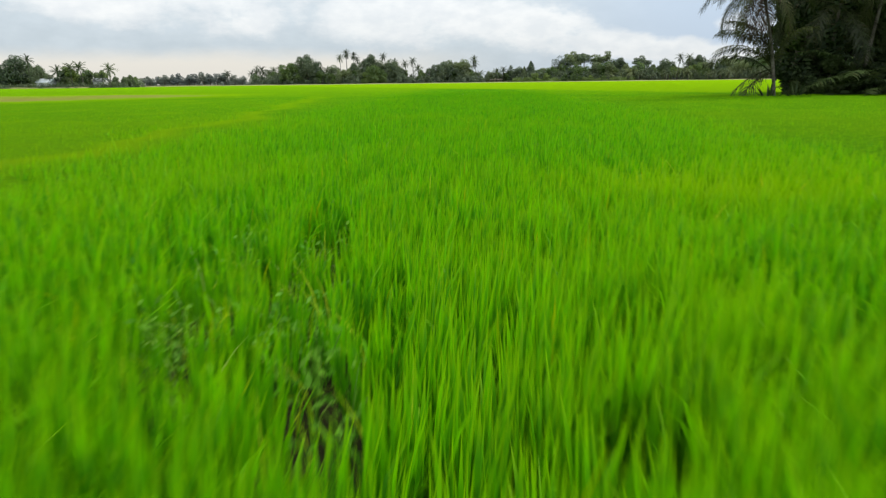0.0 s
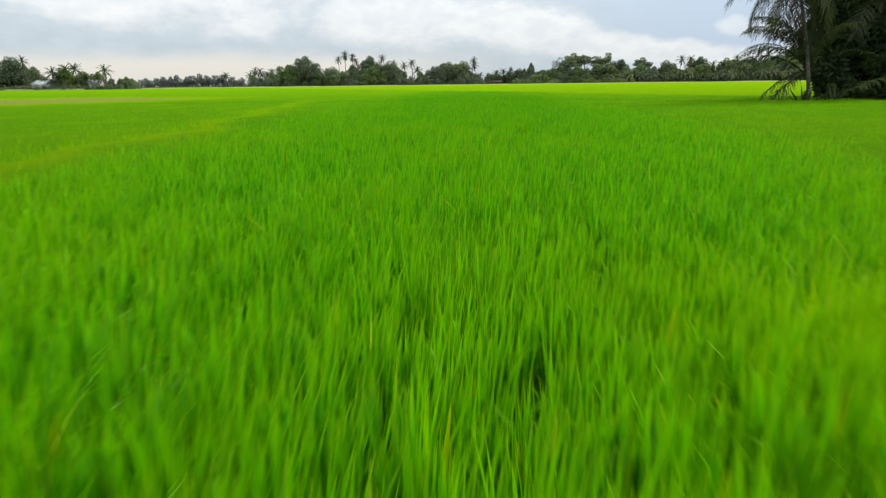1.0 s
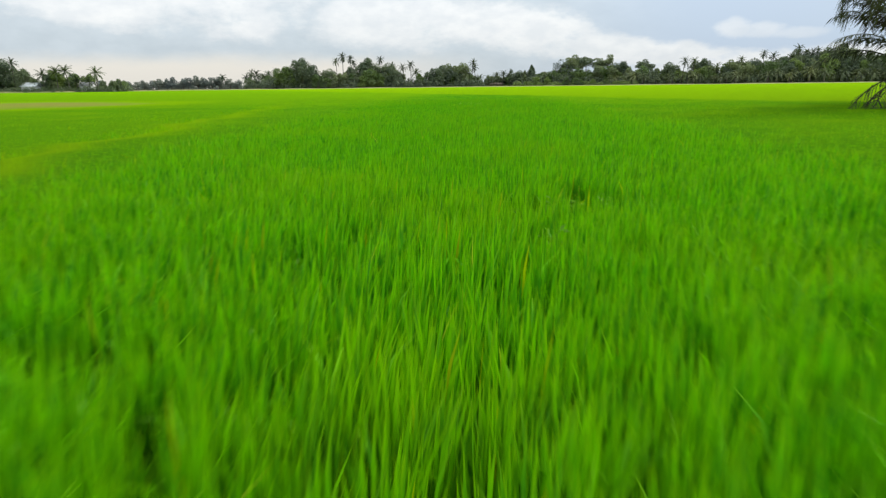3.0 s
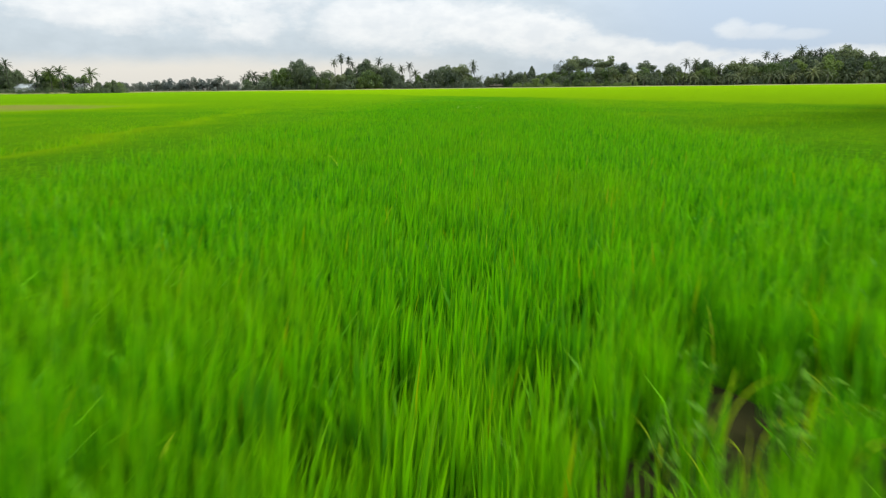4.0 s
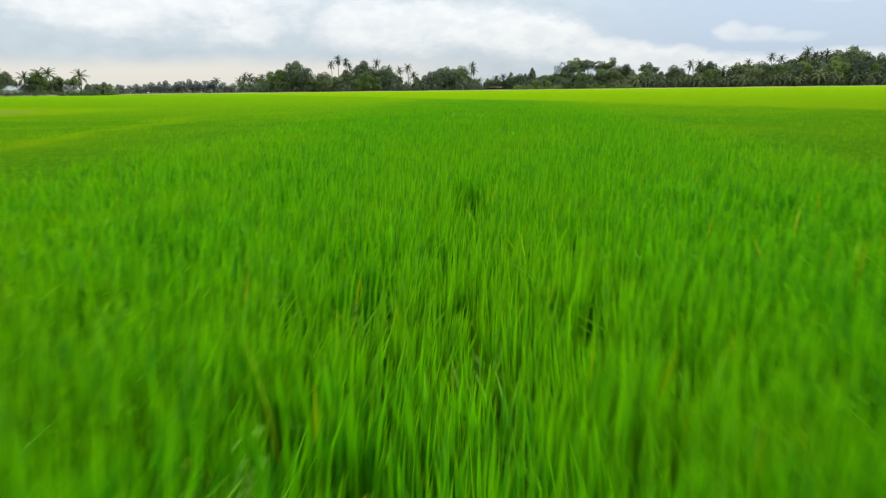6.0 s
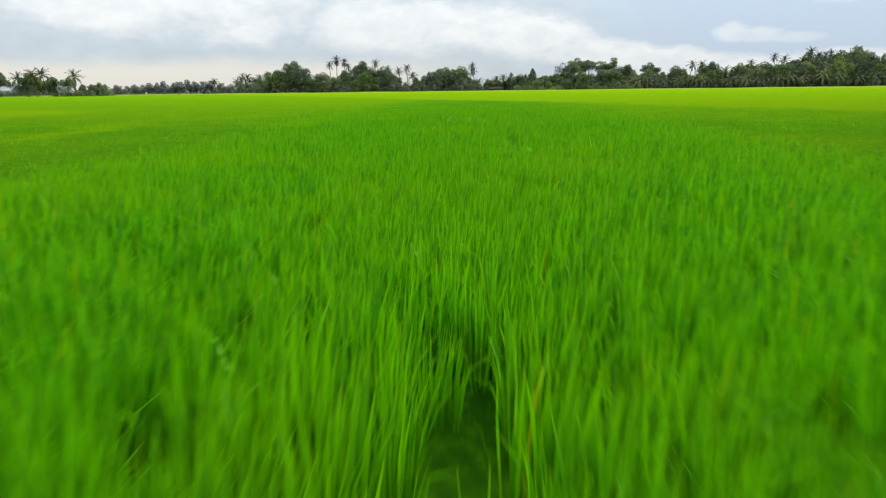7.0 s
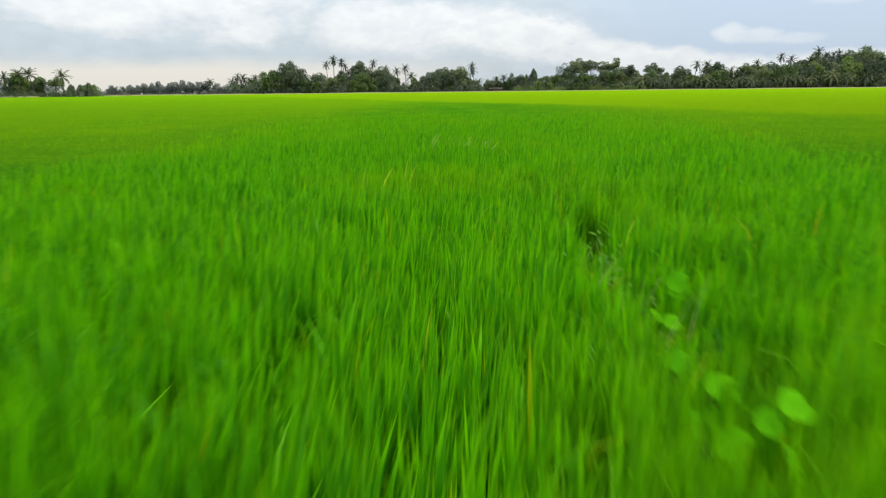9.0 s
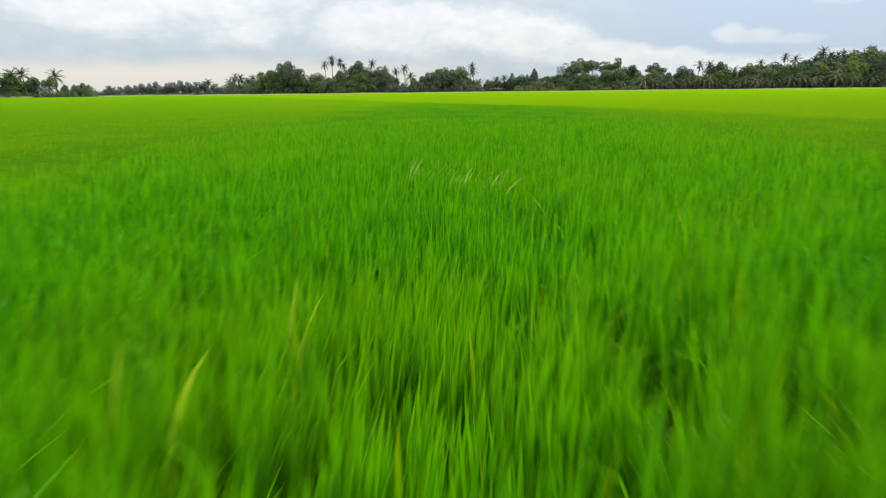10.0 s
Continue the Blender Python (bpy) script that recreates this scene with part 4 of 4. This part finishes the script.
def grove_tree(x, y, height, width, low, count, seed):
    rng = np.random.default_rng(seed)
    (v, f), c = crown(rng, width, low, height, 18, int(count * 0.66), 0.205, 0.9)
    ob = thing("grove_tree", "dense dark broadleaf tree in the near grove", "tree", pose(x, y, 0), "trees of the near grove")
    part("trunk", mesh_from("trunk", *limbs(rng, height * 0.6, 0.22, c[:9]), M_BARK, smooth=True), ob)
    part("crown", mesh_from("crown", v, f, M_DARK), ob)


for i, (x, y, h, w, low, n) in enumerate(((19.5, 39.8, 8.6, 2.6, 2.4, 4500), (19.9, 38.8, 8.0, 3.2, 0.3, 7000), (20.8, 41.0, 9.5, 4.6, 1.6, 13000), (22.3, 40.2, 9.0, 5.0, 0.2, 14000), (25.0, 38.8, 10.5, 6.0, 0.3, 16000), (28.8, 39.2, 10.5, 7.0, 0.3, 15000),
                                          (25.6, 44.0, 12.0, 7.0, 0.4, 13000), (30.0, 45.0, 12.5, 8.0, 0.5, 12000), (33.0, 41.0, 11.0, 8.0, 0.4, 12000))):
    grove_tree(x, y, h, w, low, n, 50 + i)


def grove_bush(x, y, h, w, seed):
    rng = np.random.default_rng(seed)
    (v, f), c = crown(rng, w, 0.0, h, 8, 2200, 0.15)
    ob = thing("grove_bush", "dark leafy bush at the foot of the grove", "bush", pose(x, y, 0), "bushes of the near grove")
    part("stem", mesh_from("stem", *limbs(rng, h * 0.55, 0.06, c[:5], 5), M_BARK), ob)
    v[:, 2] = np.maximum(v[:, 2], 0.02)
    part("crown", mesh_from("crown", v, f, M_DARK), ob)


for i, (x, y, h, w) in enumerate(((18.3, 36.9, 1.3, 1.2), (19.6, 40.0, 2.6, 2.0), (19.0, 37.2, 1.6, 1.7), (20.0, 37.3, 2.6, 2.3), (20.3, 36.5, 1.7, 2.0), (21.8, 36.3, 2.2, 2.6), (23.6, 35.8, 2.4, 2.8), (25.8, 35.8, 2.4, 2.8), (28.0, 36.4, 2.6, 3.0),
                                  (19.9, 38.0, 2.6, 2.0), (30.2, 37.6, 2.6, 3.0))):
    grove_bush(x, y, h, w, 70 + i)


def spiky_plant(x, y, seed):
    rng = np.random.default_rng(seed)
    ob = thing("spiky_plant", "spiky strap-leaved plant at the palm's foot", "plant", at(x, y, 1.45))
    for i in range(16):
        e = rng.uniform(0.5, 1.35)
        s = np.linspace(0, 1, 5)
        l = rng.uniform(0.9, 1.3)
        p = np.column_stack([l * np.cos(e) * s, 0 * s, l * (np.sin(e) * s - 0.15 * s ** 2)])
        w = 0.045 * np.array([0.8, 1, 0.9, 0.55, 0.05])
        v = np.concatenate([p + np.array([0, 1, 0]) * w[:, None], p - np.array([0, 1, 0]) * w[:, None], p + [0, 0, -0.012]])
        f = []
        for k in range(4):
            f += [(k, k + 1, 11 + k), (k, 11 + k, 10 + k), (10 + k, 11 + k, 6 + k), (10 + k, 6 + k, 5 + k)]
        part("leaf", mesh_from("leaf", v, f, M_DARK), ob, m=pose(0, 0, 0.05, 0, 0, i * 137.5))


spiky_plant(16.5, 36.0, 90)
spiky_plant(17.9, 35.8, 91)


# ---- weeds and odd leaves in the crop ----
def weed(x, y, seed, size, mat=M_WEED, label="small green broad-leaved weed among rice"):
    """A low broad-leaved weed in a gap of the crop."""
    rng = np.random.default_rng(seed)
    ob = thing("weed_plant", label, "weed", at(x, y, size), "weeds in the rice")
    for i in range(4):
        a, l = rng.uniform(0, 6.28), rng.uniform(0.34, 0.50)
        s = np.linspace(0, 1, 5)
        p = np.column_stack([0.12 * s ** 2 * np.cos(a), 0.12 * s ** 2 * np.sin(a), l * s])
        stalk = part("stalk", mesh_from("stalk", *tube(p, np.linspace(0.006, 0.003, 5), 5), mat), ob)
        c = p[-1] * np.linspace(0.5, 1.05, 7)[:, None] + rng.normal(0, 0.03, (7, 3))
        part("leaves", mesh_from("leaves", *leaf_quads(rng, c, np.tile([0, 0, 1.0], (7, 1)), 0.029, 2.2), mat), stalk)


for i, (gx, gy, r) in enumerate(GAPS):
    rng = np.random.default_rng(400 + i)
    for k in range(1 + i % 2):
        weed(gx + rng.normal(0, r * 0.5), gy + rng.normal(0, r * 0.5), 500 + 3 * i + k, rng.uniform(0.7, 1.15))


def pale_weeds():
    """Weeds with paler leaves in the poor stretches: x, y, spread, how many."""
    rng = np.random.default_rng(61)
    for x, y, r, n in ((-1.40, 3.05, 0.13, 6), (-0.74, 3.0, 0.10, 4), (-1.22, 4.5, 0.15, 4), (-1.85, 4.9, 0.06, 2), (-1.43, 6.1, 0.10, 3), (-1.0, 3.7, 0.14, 3), (0.92, 41.7, 0.10, 5), (1.02, 41.2, 0.12, 3)):
        for k in range(n):
            weed(x + rng.normal(0, r), y + rng.normal(0, r), 1500 + int(y * 20) + k, rng.uniform(0.65, 0.95), M_PALE_WEED, "low weed with pale green leaves on the mud")


pale_weeds()


def round_weed(x, y, seed, size):
    """A weed with a few round, cupped leaves on bare stalks."""
    rng = np.random.default_rng(seed)
    ob = thing("round_leaved_weed", "bright green weed with large round leaves among rice", "weed", at(x, y, size), "round-leaved weeds")
    turn = np.linspace(0, 2 * np.pi, 13)[:12]
    for i in range(4):
        a, h = rng.uniform(0, 6.28), rng.uniform(0.30, 0.56)
        s = np.linspace(0, 1, 5)
        p = np.column_stack([0.10 * s ** 2 * math.cos(a), 0.10 * s ** 2 * math.sin(a), h * s])
        stalk = part("stalk", mesh_from("stalk", *tube(p, np.linspace(0.006, 0.003, 5), 5), M_ROUND), ob)
        r = rng.uniform(0.045, 0.075)
        rim = r * np.where(np.arange(12) == 0, 0.55, 1 + 0.05 * np.cos(2 * turn))
        v = np.concatenate([[[0, 0, -0.15 * r]], np.column_stack([0.55 * rim * np.cos(turn), 0.55 * rim * np.sin(turn), 0 * turn]), np.column_stack([rim * np.cos(turn), rim * np.sin(turn), 0.12 * r * np.cos(3 * turn)])])
        f = [t for k in range(12) for t in ((0, 1 + k, 1 + (k + 1) % 12), (1 + k, 13 + k, 13 + (k + 1) % 12), (1 + k, 13 + (k + 1) % 12, 1 + (k + 1) % 12))]
        tilt = Matrix.Translation(Vector(p[-1])) @ Matrix.Rotation(rng.normal(0, 0.5), 4, "Z") @ Matrix.Rotation(rng.uniform(0.5, 1.0), 4, "X")
        part("leaf", mesh_from("leaf", v, f, M_ROUND, None, True), stalk, "", tilt)


for i, (rx, ry) in enumerate(((1.10, 40.9), (0.86, 39.9), (1.00, 39.65))):
    round_weed(rx, ry, 2200 + i, 1.0)


def long_leaf(x, y, rz, height, bow, seed, width=0.011, mat=M_STRAW, label="yellowing rice stalk arching above the crop"):
    """A yellowing leaf or seed head that stands over the crop in an arch, its blade turned about its own length."""
    rng = np.random.default_rng(seed)
    ob = thing("yellow_rice_stalk" if mat is M_STRAW else "pale_rice_leaf", label, "rice stalk", pose(x, y, 0, 0, 0, rz), "yellow stalks" if mat is M_STRAW else "pale bent leaves")
    s = np.linspace(0, 1, 9)
    p = np.column_stack([bow * s ** 2.4, 0 * s, height * s - 0.28 * bow * s ** 4])
    part("stem", mesh_from("stem", *tube(p[:6], np.linspace(0.004, 0.002, 6), 5), mat), ob)
    w = width * np.array([0.5, 0.8, 1, 1, 0.9, 0.7, 0.5, 0.3, 0.02])
    way = unit(np.gradient(p, axis=0))
    twist = rng.uniform(0.4, 1.4)
    edge = np.array([0.0, math.cos(twist), 0.0]) + np.column_stack([way[:, 2], 0 * s, -way[:, 0]]) * math.sin(twist)
    v = np.concatenate([p + edge * w[:, None], p - edge * w[:, None]])
    f = [t for k in range(8) for t in ((k, k + 1, 10 + k), (k, 10 + k, 9 + k))]
    part("leaf", mesh_from("leaf", v + [0.004, 0, 0], f, mat), ob)


def yellow_stalks():
    rng = np.random.default_rng(77)
    # broad yellowing leaves: x, y, turn, height, bow, half width
    for x, y, rz, h, b, w in ((-0.82, 45.1, 5, 0.80, 0.08, 0.026), (-0.80, 45.12, 20, 0.72, 0.16, 0.018), (-1.04, 44.40, 0, 0.80, 0.20, 0.022), (-1.22, 44.4, 20, 0.78, 0.08, 0.022),
                              (-0.10, 40.7, 60, 0.74, 0.05, 0.010), (-0.22, 40.1, 10, 0.72, 0.06, 0.012), (-0.22, 1.95, 80, 0.66, 0.06, 0.012), (-1.55, 2.4, 70, 0.70, 0.08, 0.012),
                              (0.0, 15.7, 90, 0.70, 0.05, 0.014), (0.06, 15.8, 30, 0.68, 0.10, 0.010), (0.38, 24.95, 10, 0.76, 0.26, 0.010), (-0.7, 18.8, 50, 0.70, 0.06, 0.012),
                              (3.9, 37.8, 80, 0.80, 0.10, 0.016), (0.9, 35.9, 30, 0.72, 0.10, 0.012)):
        long_leaf(x, y, rz, h, b, int(y * 10 + x * 7) + 50, w * (0.9 if y > 40 else 0.65))
    # pale bent leaves: x, y, turn, height, bow, half width
    for x, y, rz, h, b, w in ((-1.66, 11.3, 0, 0.74, 0.24, 0.008), (-1.62, 10.96, 10, 0.70, 0.20, 0.007), (-1.20, 10.1, 0, 0.70, 0.22, 0.006), (1.66, 37.9, 10, 0.68, 0.30, 0.008),
                              (1.24, 37.65, 0, 0.68, 0.30, 0.008), (0.68, 38.6, 0, 0.68, 0.24, 0.007), (0.84, 37.5, 15, 0.66, 0.22, 0.007), (1.06, 2.05, 0, 0.62, 0.16, 0.006),
                              (-1.15, 2.3, 30, 0.62, 0.22, 0.006), (0.5, 33.2, 0, 0.64, 0.20, 0.007),
                              (1.05, 41.3, 0, 0.74, 0.28, 0.008), (0.90, 40.5, 10, 0.72, 0.22, 0.009), (0.66, 41.15, -10, 0.70, 0.20, 0.008), (1.06, 40.6, 20, 0.72, 0.12, 0.012)):
        long_leaf(x, y, rz, h, b, int(y * 13 + x * 5) + 90, w, M_PALE_LEAF, "pale green rice leaf bent over the crop")
    # leaves blown over in a low arc across the rows
    for i in range(30):
        u = ((i + rng.random()) / 30) ** 1.4
        long_leaf(np.interp(u, [0, 0.2, 0.6, 1], [-0.9, -0.66, -0.05, 0.37]) + rng.normal(0, 0.06), np.interp(u, [0, 0.2, 0.6, 1], [50.8, 50.3, 49.7, 49.2]) + rng.normal(0, 0.10),
                  rng.uniform(-60, 60), rng.uniform(0.66, 0.80), rng.uniform(0.16, 0.34), 700 + i, 0.018, M_PALE_LEAF, "pale green rice leaf bent over the crop")
    for i in range(120):
        x, y = rng.normal(0, 1.9), rng.uniform(2, 60)
        long_leaf(x, y, rng.uniform(0, 360), rng.uniform(0.60, 0.76), rng.uniform(0.05, 0.32), 900 + i)
    # stalks that lean into the wider thin places
    for gx, gy, r in GAPS:
        for k in range(int(r * 18)):
            long_leaf(gx + rng.normal(0, r * 0.7), gy + rng.normal(0, r * 0.7), rng.uniform(0, 360), rng.uniform(0.40, 0.58), rng.uniform(0.12, 0.34), int(gy * 31) + k, 0.007)
    # limp stalks in the stretches of poor growth
    for px, py, wx, wy, k in POOR:
        for i in range(int(70 * wx * wy * k) + 5):
            x, y = px + rng.uniform(-wx, wx), py + rng.uniform(-wy, wy)
            mat = M_STRAW if i % 5 < 2 else M_PALE_LEAF
            long_leaf(x, y, rng.uniform(0, 360), rng.uniform(0.30, 0.52), rng.uniform(0.10, 0.34), 3000 + int(py * 40) + i, 0.0055, mat, "limp yellow-green rice stalk in a thin place")


yellow_stalks()
